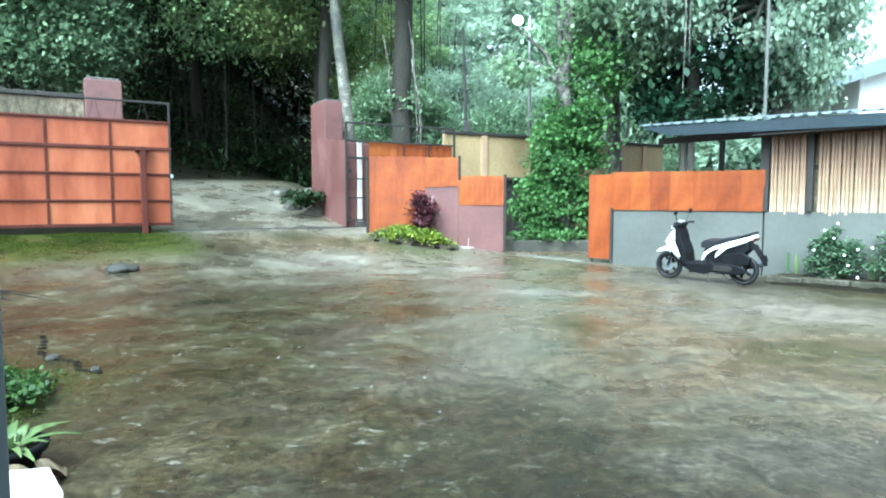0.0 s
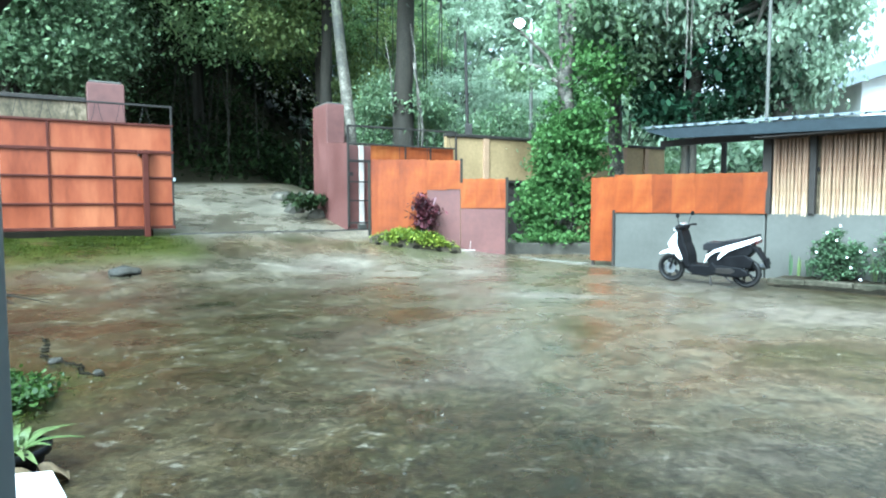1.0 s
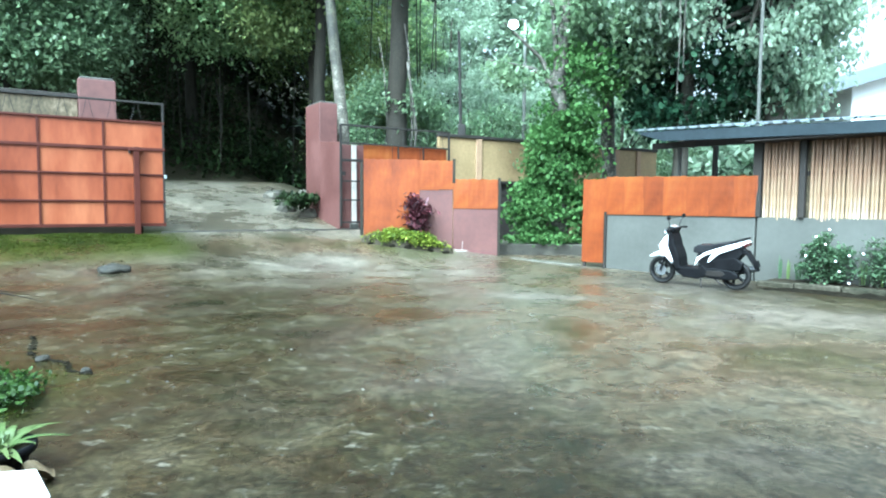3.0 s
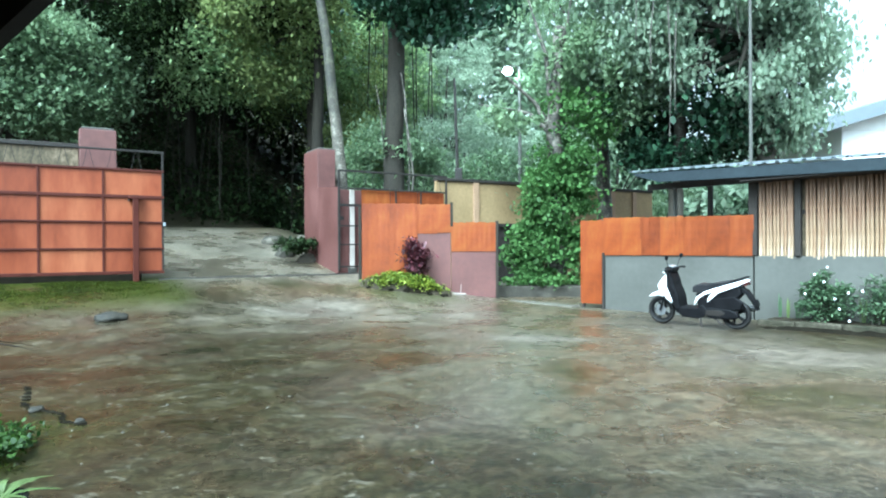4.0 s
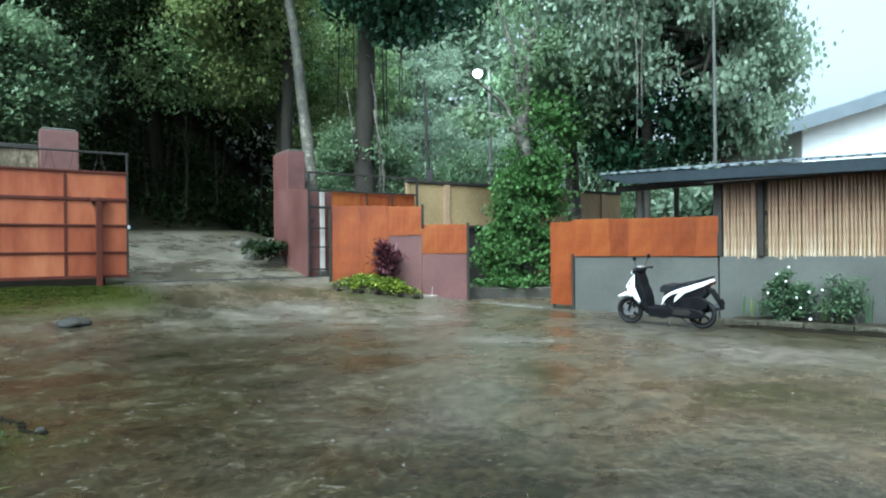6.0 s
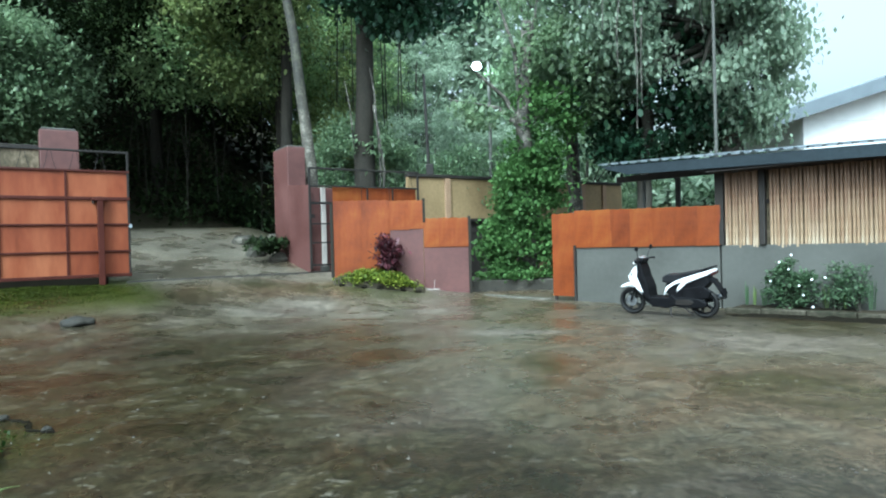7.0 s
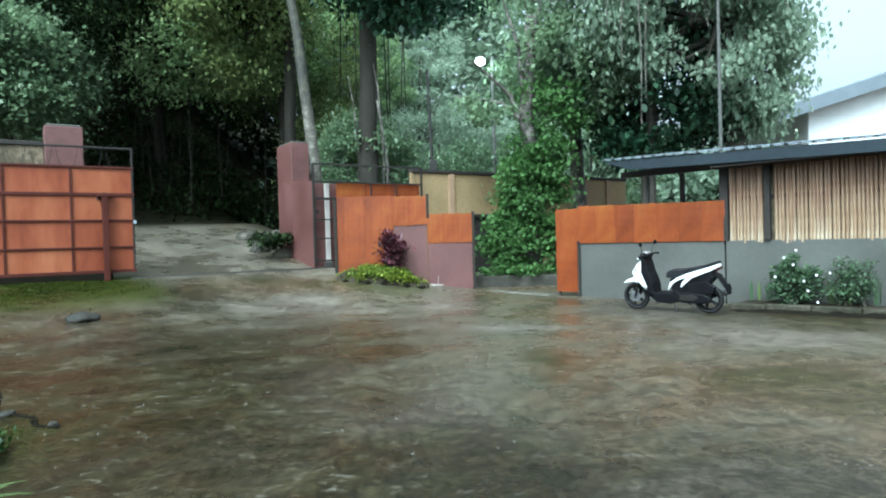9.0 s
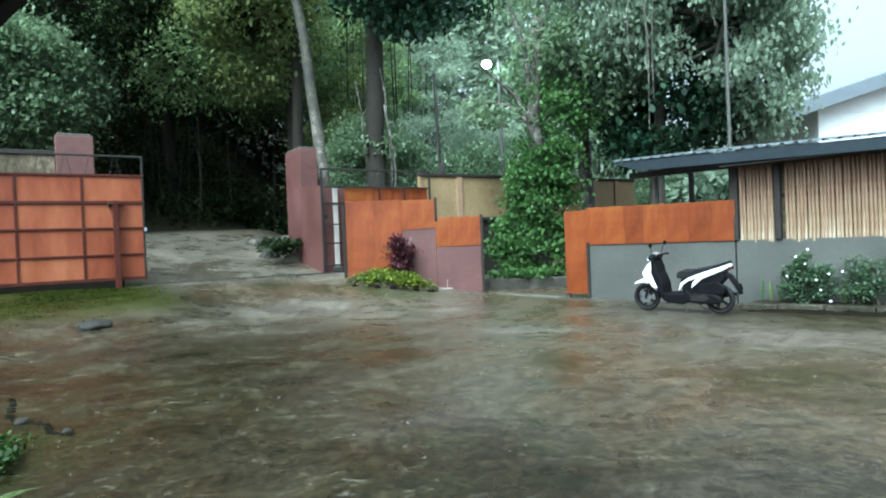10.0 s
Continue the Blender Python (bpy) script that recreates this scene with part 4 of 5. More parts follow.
# broad-leaved tree over the shed
tree(9.3, 17.6, 12.0, (0.3, 0.3), 0.32, [((-2.0, -0.5, 9.0), (2.6, 2.4, 3.2), 300, 120, 0.34, 0.46), ((0.3, -0.4, 6.2), (1.2, 1.2, 2.3), 90, 120, 0.32, 0.36), ((-2.6, -1.6, 6.0), (0.5, 0.5, 0.5), 5, 40, 0.2, 0.0), ((-1.3, -1.8, 5.6), (0.45, 0.4, 0.6), 5, 60, 0.22, 0.0), ((-3.2, 0.6, 8.4), (2.4, 2.0, 2.6), 140, 120, 0.32, 0.44)], M_LEAFHAZE, 0.165,
     "broad-leaved tree with large drooping green leaves, paled for haze, over the shed", M_BARK, 11, 0.6, 0.5, 1.1)
shed_tree = [o for o in scene.collection.objects if o.name.startswith("tree") and o.parent is None][-1]
rng = random.Random(33)
for k in range(14):
    x, y, z = rng.uniform(-4.6, 0.4), rng.uniform(-2.6, -1.2), rng.uniform(7.0, 10.5)
    ln = rng.uniform(1.2, 3.4)
    part("aerial_root", tube(bmesh.new(), [(x, y, z), (x + rng.uniform(-0.12, 0.12), y, z - ln * 0.5), (x + rng.uniform(-0.2, 0.2), y, z - ln)], [0.02, 0.015, 0.01], 5), M_BARKPALE, shed_tree, "thin pale hanging root")
tree(5.6, 20.5, 11.5, (-0.6, 0.2), 0.22, [((0, 0.3, 8.4), (3.0, 2.3, 2.7), 160, 80, 0.32, 0.5), ((-0.4, 0, 6.6), (1.5, 1.3, 1.5), 55, 60, 0.26, 0.34)], M_LEAF, 0.19,
     "broad-leaved tree with pale grey limbs behind the boundary wall", M_BARKPALE, 13, 0.5, 0.5, 1.0)
# Its deep leaf colour stands for the shade in the hollow below the crowns.
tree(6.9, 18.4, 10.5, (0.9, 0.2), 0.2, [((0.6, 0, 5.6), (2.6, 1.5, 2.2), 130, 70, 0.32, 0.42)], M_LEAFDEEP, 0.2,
     "leafy tree behind the open shed, dark for the shaded hollow", M_BARK, 17, 0.45, 0.6, 0.7)
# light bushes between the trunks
for i, (x, y, zc, rx, rz, leaf, n) in enumerate(((1.0, 27.5, 4.3, 3.2, 2.8, M_LEAFHAZE, 150), (-3.0, 26.0, 4.2, 2.3, 2.6, M_LEAFOLIVE, 110), (4.8, 29.0, 4.4, 3.2, 3.0, M_LEAFHAZE, 130),
                                               (-1.9, 22.8, 3.9, 1.8, 1.8, M_LEAF, 90), (2.0, 22.0, 3.6, 1.6, 1.0, M_LEAF, 50), (8.5, 30.0, 5.0, 3.4, 3.6, M_LEAF, 120), (-5.5, 30.0, 9.0, 3.6, 3.6, M_LEAFOLIVE, 130), (-3.2, 33.0, 9.2, 3.0, 3.8, M_LEAFYELLOW, 130), (0.4, 34.0, 9.5, 3.0, 3.4, M_LEAFHAZE, 110))):
    tree(x, y, zc + rz * 0.6 - 0.5, (0.3, 0.1), 0.1, [((0.2, 0, zc), (rx, 1.8, rz), n, 100, 0.32, 0.24)], leaf, 0.16,
         "green leafy bush, paled for haze, beyond the boundary wall" if leaf is M_LEAFHAZE else "green leafy bush beyond the boundary wall", M_BARK, 30 + i, 0.3, 0.5, 0.5, "bushes beyond the wall", "bush")

# tall forest trees along the track, their crowns closing over it
rngf = random.Random(21)
# Leaf colour per tree paints the lit crowns bright and the shaded ones dark.
for i, (x, y, h, zc, rx, rz) in enumerate(((-13.0, 21.5, 11, 7.9, 1.9, 2.2), (-4.9, 25.5, 14, 11.5, 4.2, 4.0), (-4.4, 23.5, 14, 10.9, 2.3, 3.0), (-16.5, 25.0, 14, 10.5, 4.4, 4.2),
                                         (-11.5, 30.0, 16, 13.5, 5.0, 4.6), (-6.0, 31.5, 15, 13.2, 4.4, 4.6), (-19.5, 20.5, 12, 8.4, 3.6, 3.4), 
                                         (-21.0, 30.0, 16, 13.0, 5.0, 5.0), (-15.0, 36.0, 17, 14.0, 5.0, 5.0), (-12.6, 23.5, 14, 11.8, 3.0, 2.4), (-5.1, 27.0, 14, 12.0, 3.4, 3.0))):
    z0 = ground_z(x, y)
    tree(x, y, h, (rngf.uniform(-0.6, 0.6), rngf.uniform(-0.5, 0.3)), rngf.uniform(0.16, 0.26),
         [(({1: -2.8, 2: -1.3, 9: 1.2, 10: -2.8}.get(i, 0), 0, zc - z0 - 0.5), (rx, 3.4, rz), 175, 125, 0.48, 0.24)], M_LEAFYELLOW if i in (1, 5) else M_LEAFOLIVE if i == 2 else M_LEAFSHADE if i % 3 or i > 8 else M_LEAF, 0.18,
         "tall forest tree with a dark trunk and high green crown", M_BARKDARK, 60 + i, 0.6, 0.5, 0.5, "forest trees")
# lower leafy tree at the left of the track
tree(-14.2, 20.6, 5.6, (0.3, 0), 0.12, [((0.4, -0.2, 5.0), (1.7, 1.3, 1.2), 70, 50, 0.32, 0.15)], M_LEAF, 0.2, "small leafy tree beside the boundary wall", M_BARK, 90, 0.5)

# far woodland that closes the view: leaf colour holds shade to the left, haze to the right, where it thins
rsw = np.random.RandomState(5)
dark, light = [], []
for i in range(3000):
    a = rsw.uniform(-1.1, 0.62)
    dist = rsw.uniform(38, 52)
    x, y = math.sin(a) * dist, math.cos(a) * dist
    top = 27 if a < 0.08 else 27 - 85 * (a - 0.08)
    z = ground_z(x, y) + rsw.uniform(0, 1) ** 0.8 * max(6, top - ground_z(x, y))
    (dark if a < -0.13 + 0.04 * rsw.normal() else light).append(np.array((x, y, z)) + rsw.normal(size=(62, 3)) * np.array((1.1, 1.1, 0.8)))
tagged(leaf_mesh("woodland", np.concatenate(dark), 0.62, M_LEAFSHADE, None, 6, 0.4, 0.55, False), "dense green woodland on the hillside, darkened for shade", "woodland", kind="stuff")
tagged(leaf_mesh("woodland", np.concatenate(light), 0.62, M_LEAFHAZE, None, 7, 0.4, 0.55, False), "green woodland in the distance, paled for haze", "woodland", kind="stuff")
# unseen canopy added high over the track to keep sky light off the wood
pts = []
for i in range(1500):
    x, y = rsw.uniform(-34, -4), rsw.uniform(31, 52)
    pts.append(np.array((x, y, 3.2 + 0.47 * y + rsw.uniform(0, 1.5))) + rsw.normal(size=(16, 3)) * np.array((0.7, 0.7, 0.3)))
tagged(leaf_mesh("canopy", np.concatenate(pts), 0.85, M_LEAFSHADE, None, 16, 0.1, 0.7, False), "unseen leaf cover added over the track to darken the wood", "woodland", kind="stuff")
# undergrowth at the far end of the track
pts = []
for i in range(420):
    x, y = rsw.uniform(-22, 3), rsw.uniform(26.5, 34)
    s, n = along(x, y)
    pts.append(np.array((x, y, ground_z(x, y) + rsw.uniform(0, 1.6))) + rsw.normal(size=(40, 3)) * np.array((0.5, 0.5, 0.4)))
tagged(leaf_mesh("undergrowth", np.concatenate(pts), 0.28, M_LEAFSHADE, None, 8, 0.3, 0.4), "forest undergrowth beside the track, darkened for shade", "undergrowth", kind="stuff")
# hanging creepers in the dark of the wood
bm = bmesh.new()
for i in range(46):
    x, y = rngf.uniform(-20, 0), rngf.uniform(25, 33)
    z0, z1 = ground_z(x, y) + rngf.uniform(0, 2.5), 12
    tube(bm, [(x, y, z1), (x + rngf.uniform(-.3, .3), y, (z0 + z1) / 2), (x + rngf.uniform(-.5, .5), y, z0)], [0.03, 0.025, 0.02], 5)
tagged(part("creepers", bm, M_BARKDARK), "thin bare creepers hanging from the forest crowns", "creepers", kind="stuff")


def vine_tree():
    x, y = 3.45, 18.3
    g = thing("vine_covered_tree", pose(x, y, 0.3), "tree trunk wrapped from foot to fork in bright green climbing vine", "tree")
    trunk_mesh("trunk", [(0, 0, -0.4), (0.1, 0, 2), (0.0, 0.1, 4.5), (0.2, 0.2, 7.5)], [0.34, 0.28, 0.22, 0.14], M_BARKPALE, g,
               limbs_to((0, 0.1, 4.3), [(-1.6, 0, 6.2), (1.4, 0.2, 7.4), (-0.7, 0.3, 8.4), (1.9, -0.2, 6.0), (0.6, 0, 8.6), (-2.1, 0.1, 5.2)], 0.1, 2), 2)
    parts = [clumps((-0.05, -0.1, 0.9), (1.2, 0.9, 1.0), 80, 80, 0.19, 200)[0], clumps((0.05, 0, 2.3), (0.88, 0.8, 1.3), 80, 75, 0.2, 201, gaps=0.12)[0],
             clumps((0.4, 0, 3.7), (0.78, 0.8, 1.3), 60, 70, 0.2, 202, gaps=0.15)[0], clumps((0.6, 0, 4.8), (1.1, 0.8, 0.8), 40, 50, 0.24, 203, gaps=0.2)[0]]
    leaf_mesh("crown", np.concatenate(parts), 0.125, M_VINE, g, 204, 0.7, 0.75)
    top = [clumps((1.5, 0.1, 6.3), (1.7, 1.2, 1.5), 70, 80, 0.3, 205, gaps=0.26)[0], clumps((-1.2, 0, 4.9), (0.7, 0.7, 0.4), 16, 36, 0.2, 206, gaps=0.2)[0]]
    leaf_mesh("crown", np.concatenate(top), 0.16, M_LEAF, g, 207, 0.6, 0.65)
    return g


vine_tree()

# ---- lamp and poles ----
g = thing("street_lamp", pose(2.85, 21.2, 0), "lit street lamp on a pale pole among the trees", "street lamp")
part("pole", tube(bmesh.new(), [(0, 0, -0.2), (0, 0, 4), (0, 0, 7.4)], [0.075, 0.065, 0.05], 10), M_CEMENT, g)
part("arm", tube(bmesh.new(), [(0, 0, 7.3), (-0.15, -0.1, 7.42), (-0.36, -0.2, 7.36)], 0.022, 7), M_DARKSTEEL, g)
bm = bmesh.new()
box(bm, -0.56, -0.3, -0.28, -0.12, 7.3, 7.37, 0.02)
part("lamp_housing", bm, M_DARKSTEEL, g)
bm = bmesh.new()
bmesh.ops.create_uvsphere(bm, u_segments=16, v_segments=10, radius=0.16)
for v in bm.verts:
    v.co = Vector((v.co.x - 0.42, v.co.y - 0.2, v.co.z * 0.8 + 7.2))
part("bulb", bm, M_GLOW, g, "glowing white bulb", smooth=True)
lamp = new("street_lamp_light", bpy.data.lights.new("street_lamp_light", "POINT"))
lamp.data.energy, lamp.data.color, lamp.data.shadow_soft_size = 260, (0.95, 1.0, 0.97), 0.16
lamp.location = (2.43, 20.78, 7.15)

g = thing("fence_pole", pose(0.72, 20.4, 0), "thin dark steel pole behind the boundary wall", "pole")
part("pole", tube(bmesh.new(), [(0.05, 0, -0.2), (0, 0, 4), (-0.08, 0, 6.8)], [0.06, 0.055, 0.04], 8), M_DARKSTEEL, g)
part("base", box(bmesh.new(), -0.08, 0.16, -0.1, 0.1, 2.9, 3.9, 0.02), M_DARKSTEEL, g)
g = thing("utility_pole", pose(7.34, 14.62, 0), "slim grey steel utility pole behind the shed", "pole")
part("pole", tube(bmesh.new(), [(0, 0, -0.2), (0, 0, 6), (0, 0, 11.5)], [0.042, 0.038, 0.032], 10), M_CEMENT, g)
part("collar", tube(bmesh.new(), [(0, 0, 8.9), (0, 0, 9.05)], 0.08, 10), M_DARKSTEEL, g)

# rail of the sliding gate across the track
g = thing("gate_track", pose(0, 0, 0), "thin dark steel gate rail let into the track", "rail")
bm = bmesh.new()
p0, p1 = Vector((-6.3, 14.5, 0)), Vector((-1.95, 17.2, 0))
n = 30
rows = []
side = Vector((-(p1 - p0).normalized().y, (p1 - p0).normalized().x, 0))
for i in range(n + 1):
    p = p0.lerp(p1, i / n)
    z = ground_z(p.x, p.y)
    rows.append([bm.verts.new(p + side * w + Vector((0, 0, z + h))) for w, h in ((-0.03, -0.01), (-0.012, 0.03), (0.012, 0.03), (0.03, -0.01))])
for a, b in zip(rows, rows[1:]):
    for k in range(3):
        bm.faces.new((a[k], b[k], b[k + 1], a[k + 1]))
bmesh.ops.recalc_face_normals(bm, faces=bm.faces[:])
part("rail", bm, M_DARKSTEEL, g)
g = thing("threshold_slab", pose(2.42, 15.27, 0, 0, 0, -53), "worn pale concrete threshold slab at the way in", "slab")
part("slab", box(bmesh.new(), -1.25, 1.25, -0.14, 0.14, -0.06, 0.02, 0.01), M_PALECEM, g)

# ---- step and plants beyond the opening ----
g = thing("garden_step", pose(0, 0, 0), "mossy concrete step below the climbing vine", "step")
part("step_block", box(bmesh.new(), 1.2, 6.2, 17.1, 19.6, -0.2, 0.3, 0.03), M_STONE, g)


def blades(name, m, count, length, width, material, label, category, spread=0.1, lean=0.25, seed=0, curl=0.25, pot=None, group=""):
    """A tuft of long pointed blades rising from one foot."""
    g = thing(name, m, label, category, group)
    rng = random.Random(seed)
    for i in range(count):
        a = rng.uniform(0, 2 * math.pi)
        ln, w = length * rng.uniform(0.6, 1.1), width * rng.uniform(0.8, 1.2)
        out = Vector((math.cos(a), math.sin(a), 0))
        side = Vector((-math.sin(a), math.cos(a), 0))
        foot = out * rng.uniform(0, spread)
        k = lean * rng.uniform(0.4, 1.5)
        bm = bmesh.new()
        rows = []
        for j in range(7):
            f = j / 6
            p = foot + out * ln * (k * f + curl * k * f * f * 2) + Vector((0, 0, ln * (f - curl * f * f * (0.6 + k))))
            ww = w * (0.55 + 0.9 * f - 1.43 * f * f) + 0.002
            rows.append([bm.verts.new(p - side * ww + Vector((0, 0, ww * 0.35))), bm.verts.new(p), bm.verts.new(p + side * ww + Vector((0, 0, ww * 0.35)))])
        for r0, r1 in zip(rows, rows[1:]):
            for q in range(2):
                bm.faces.new((r0[q], r0[q + 1], r1[q + 1], r1[q]))
        part("leaf", bm, material, g, smooth=True)
    return g


def bush(name, m, crowns, leaf, size, label, category, seed=0, slim=0.55, stems=5, height=0.5):
    g = thing(name, m, label, category)
    rng = random.Random(seed)
    bm = bmesh.new()
    pts = []
    for i, (c, radii, count, per, spread) in enumerate(crowns):
        p, mids = clumps(c, radii, count, per, spread, seed + i, shell=0.3)
        pts.append(p)
        for q in mids[:: max(1, len(mids) // stems)]:
            tube(bm, [(rng.uniform(-.05, .05), rng.uniform(-.05, .05), -0.05), Vector(q) * 0.5 + Vector((0, 0, 0.05)), q], [0.012, 0.009, 0.004], 5)
    part("stalk", bm, M_BARK, g)
    leaf_mesh("crown", np.concatenate(pts), size, leaf, g, seed, 0.3, slim)
    return g


def blossom(parent, p, r=0.021):
    bm = bmesh.new()
    bmesh.ops.create_icosphere(bm, subdivisions=1, radius=r)
    for i, v in enumerate(bm.verts):
        v.co *= 0.75 + 0.4 * (i % 3) / 2
        v.co += Vector(p)
    return part("flower", bm, M_WHITE, parent, "small white flower")


b = bush("flowering_bush", W_POSE @ pose(4.27, -0.32, 0.13), [((0, 0, 0.32), (0.36, 0.2, 0.34), 60, 34, 0.07), ((0.02, 0, 0.7), (0.14, 0.1, 0.18), 14, 24, 0.05), ((0.33, 0.0, 0.32), (0.18, 0.14, 0.34), 26, 28, 0.06)],
         M_SHRUB, 0.06, "leafy green bush with small white flowers in the bed", "bush", 300)
for p in ((-0.08, -0.1, 0.74), (0.06, -0.1, 0.62), (0.42, -0.18, 0.46), (0.24, -0.2, 0.36), (0.1, -0.08, 0.86), (-0.2, -0.18, 0.42), (0.46, -0.3, 0.03), (0.3, -0.2, 0.2), (0.62, -0.22, 0.5)):
    blossom(b, p)
for i, (s, n, ln, count, mt) in enumerate(((3.62, -0.3, 0.42, 3, 0), (3.76, -0.33, 0.36, 3, 1), (3.9, -0.3, 0.34, 3, 0), (4.86, -0.34, 0.5, 4, 1), (5.1, -0.32, 0.42, 3, 1), (5.47, -0.3, 0.68, 3, 0), (5.75, -0.3, 0.5, 4, 0), (6.2, -0.3, 0.55, 4, 1))):
    blades("snake_plant", W_POSE @ pose(s, n, 0.12), count, ln, 0.028, (M_SHRUB, M_PALEBLADE)[mt], ("upright dark green snake plant in the bed", "upright pale-edged snake plant in the bed")[mt], "plant", 0.05, 0.1, 310 + i, 0.05, group="snake plants")
bush("fern_bush", W_POSE @ pose(5.0, -0.26, 0.13), [((0, 0, 0.36), (0.22, 0.12, 0.42), 34, 26, 0.07)], M_SHRUB, 0.07, "soft green feathery bush against the grey wall", "bush", 330, 0.35)
bush("fern_bush", W_POSE @ pose(5.28, -0.28, 0.13), [((0, 0, 0.42), (0.17, 0.12, 0.36), 22, 26, 0.07)], M_SHRUB, 0.07, "soft green feathery bush against the grey wall", "bush", 331, 0.35)
bush("low_plants", W_POSE @ pose(6.6, -0.3, 0.12), [((0, 0, 0.2), (0.7, 0.14, 0.28), 50, 26, 0.07)], M_SHRUB, 0.07, "low green plants along the grey wall", "plants", 333)

# mound with ground cover and a dark red shrub before the stepped fence
zc = ground_z(-0.7, 16.0)
g = thing("soil_mound", pose(-0.75, 16.05, 0), "low mound of earth and stones under yellow-green ground cover", "mound")
bm = bmesh.new()
bmesh.ops.create_grid(bm, x_segments=36, y_segments=14, size=1)
for v in bm.verts:
    x, y = v.co.x * 1.2, v.co.y * 0.42
    e = max(0, 1 - v.co.x ** 2) ** 0.5 * max(0, 1 - v.co.y ** 2) ** 0.5
    v.co = Vector((x, y, ground_z(-0.75 + x, 16.05 + y) - 0.08 + 0.34 * e + 0.05 * noise.noise((x * 4, y * 4, 1))))
part("earth", bm, M_SOIL, g, smooth=True)
rng = random.Random(77)
for i in range(5):
    bm = bmesh.new()
    bmesh.ops.create_icosphere(bm, subdivisions=2, radius=0.06 + 0.02 * (i % 3))
    for v in bm.verts:
        v.co = Vector((v.co.x * 1.3, v.co.y * 0.9, v.co.z * 0.65)) * (1 + 0.35 * noise.noise(v.co * 9 + Vector((i, 0, 0))))
    x = -0.9 + i * 0.47 + 0.09 * (i % 2)
    part("stone", bm, M_BLACKSOIL_SHADE, g, at=pose(x, -0.4 + 0.03 * (i % 3), ground_z(-0.75 + x, 15.65) + 0.03, 0, 0, rng.uniform(0, 180)))
pts, _ = clumps((0, -0.1, 0), (1.0, 0.42, 0.12), 150, 30, 0.07, 340, shell=0.0, low=-0.2)
pts[:, 2] += np.array([ground_z(-0.75 + p[0], 16.05 + p[1]) + 0.26 - 0.14 * (abs(p[0]) ** 2) for p in pts])
gc = thing("ground_cover", pose(-0.75, 16.05, 0), "yellow-green low ground cover plants on the mound", "plants")
leaf_mesh("leaves", pts, 0.08, M_LIME, gc, 341, 0.1, 0.6)
bush("red_shrub", pose(-0.55, 16.12, ground_z(-0.55, 16.1) + 0.1), [((0, 0, 0.85), (0.3, 0.22, 0.32), 26, 22, 0.12), ((0.05, 0, 0.45), (0.22, 0.15, 0.2), 16, 18, 0.08)], M_REDLEAF, 0.14,
     "dark purple-red leafy shrub before the orange fence", "shrub", 350, 0.4)
pts, _ = clumps((0, 0, 0), (1.3, 0.3, 0.16), 40, 26, 0.1, 342, shell=0.0, low=-0.1)
gc = thing("ground_plants", pose(2.9, 17.35, 0.4), "low pale and green plants on the mossy step", "plants")
leaf_mesh("leaves", pts, 0.13, M_VINE, gc, 343, 0.2, 0.5)
blades("pale_tuft", pose(3.55, 17.25, 0.33), 12, 0.34, 0.03, M_PALEBLADE, "tuft of pale variegated leaves on the step", "plant", 0.1, 0.9, 344, 0.4)
# rough bank at the track's right side
g = thing("stone_bank", pose(-3.9, 18.2, 0), "rough bank of dark stones and weeds beside the track", "bank")
for i in range(16):
    bm = bmesh.new()
    bmesh.ops.create_icosphere(bm, subdivisions=2, radius=rng.uniform(0.15, 0.32))
    for v in bm.verts:
        v.co = Vector((v.co.x, v.co.y, v.co.z * 0.7)) * (1 + 0.5 * noise.noise(v.co * 4 + Vector((i * 3, 0, 0))))
    x, y = rng.uniform(-1.0, 0.8), rng.uniform(-0.8, 4.0)
    part("stone", bm, M_STONE, g, at=pose(x - 0.35 * y + 0.3, y, ground_z(-3.9 + x - 0.35 * y + 0.3, 18.2 + y) + 0.05, 0, 0, rng.uniform(0, 360)))
pts, _ = clumps((0, 0, 0.3), (0.7, 1.6, 0.35), 36, 26, 0.12, 360, shell=0.0, low=-0.1)
pts[:, 2] += ground_z(-4.1, 19)
leaf_mesh("weed_growth", pts, 0.16, M_LEAFSHADE, g, 361, 0.3, 0.4)

# loose stone in the yard
def stone(x, y, sx, sy, sz, label, seed):
    bm = bmesh.new()
    bmesh.ops.create_icosphere(bm, subdivisions=3, radius=1)
    for v in bm.verts:
        k = 1 + 0.28 * noise.noise(v.co * 1.4 + Vector((seed, 0, 0))) + 0.08 * noise.noise(v.co * 5)
        v.co = Vector((v.co.x * sx, v.co.y * sy, v.co.z * sz)) * k
    ob = part("stone", bm, M_STONE, None, smooth=True, at=pose(x, y, ground_z(x, y) + sz * 0.35, 0, 0, seed * 37))
    return tagged(ob, label, "stone")


stone(-5.37, 10.52, 0.26, 0.16, 0.1, "flat grey stone lying on the wet yard", 1)
stone(-3.35, 5.35, 0.06, 0.05, 0.035, "small dark stone on the muddy ground", 2)
stone(-2.78, 4.98, 0.05, 0.04, 0.03, "small dark stone on the muddy ground", 3)
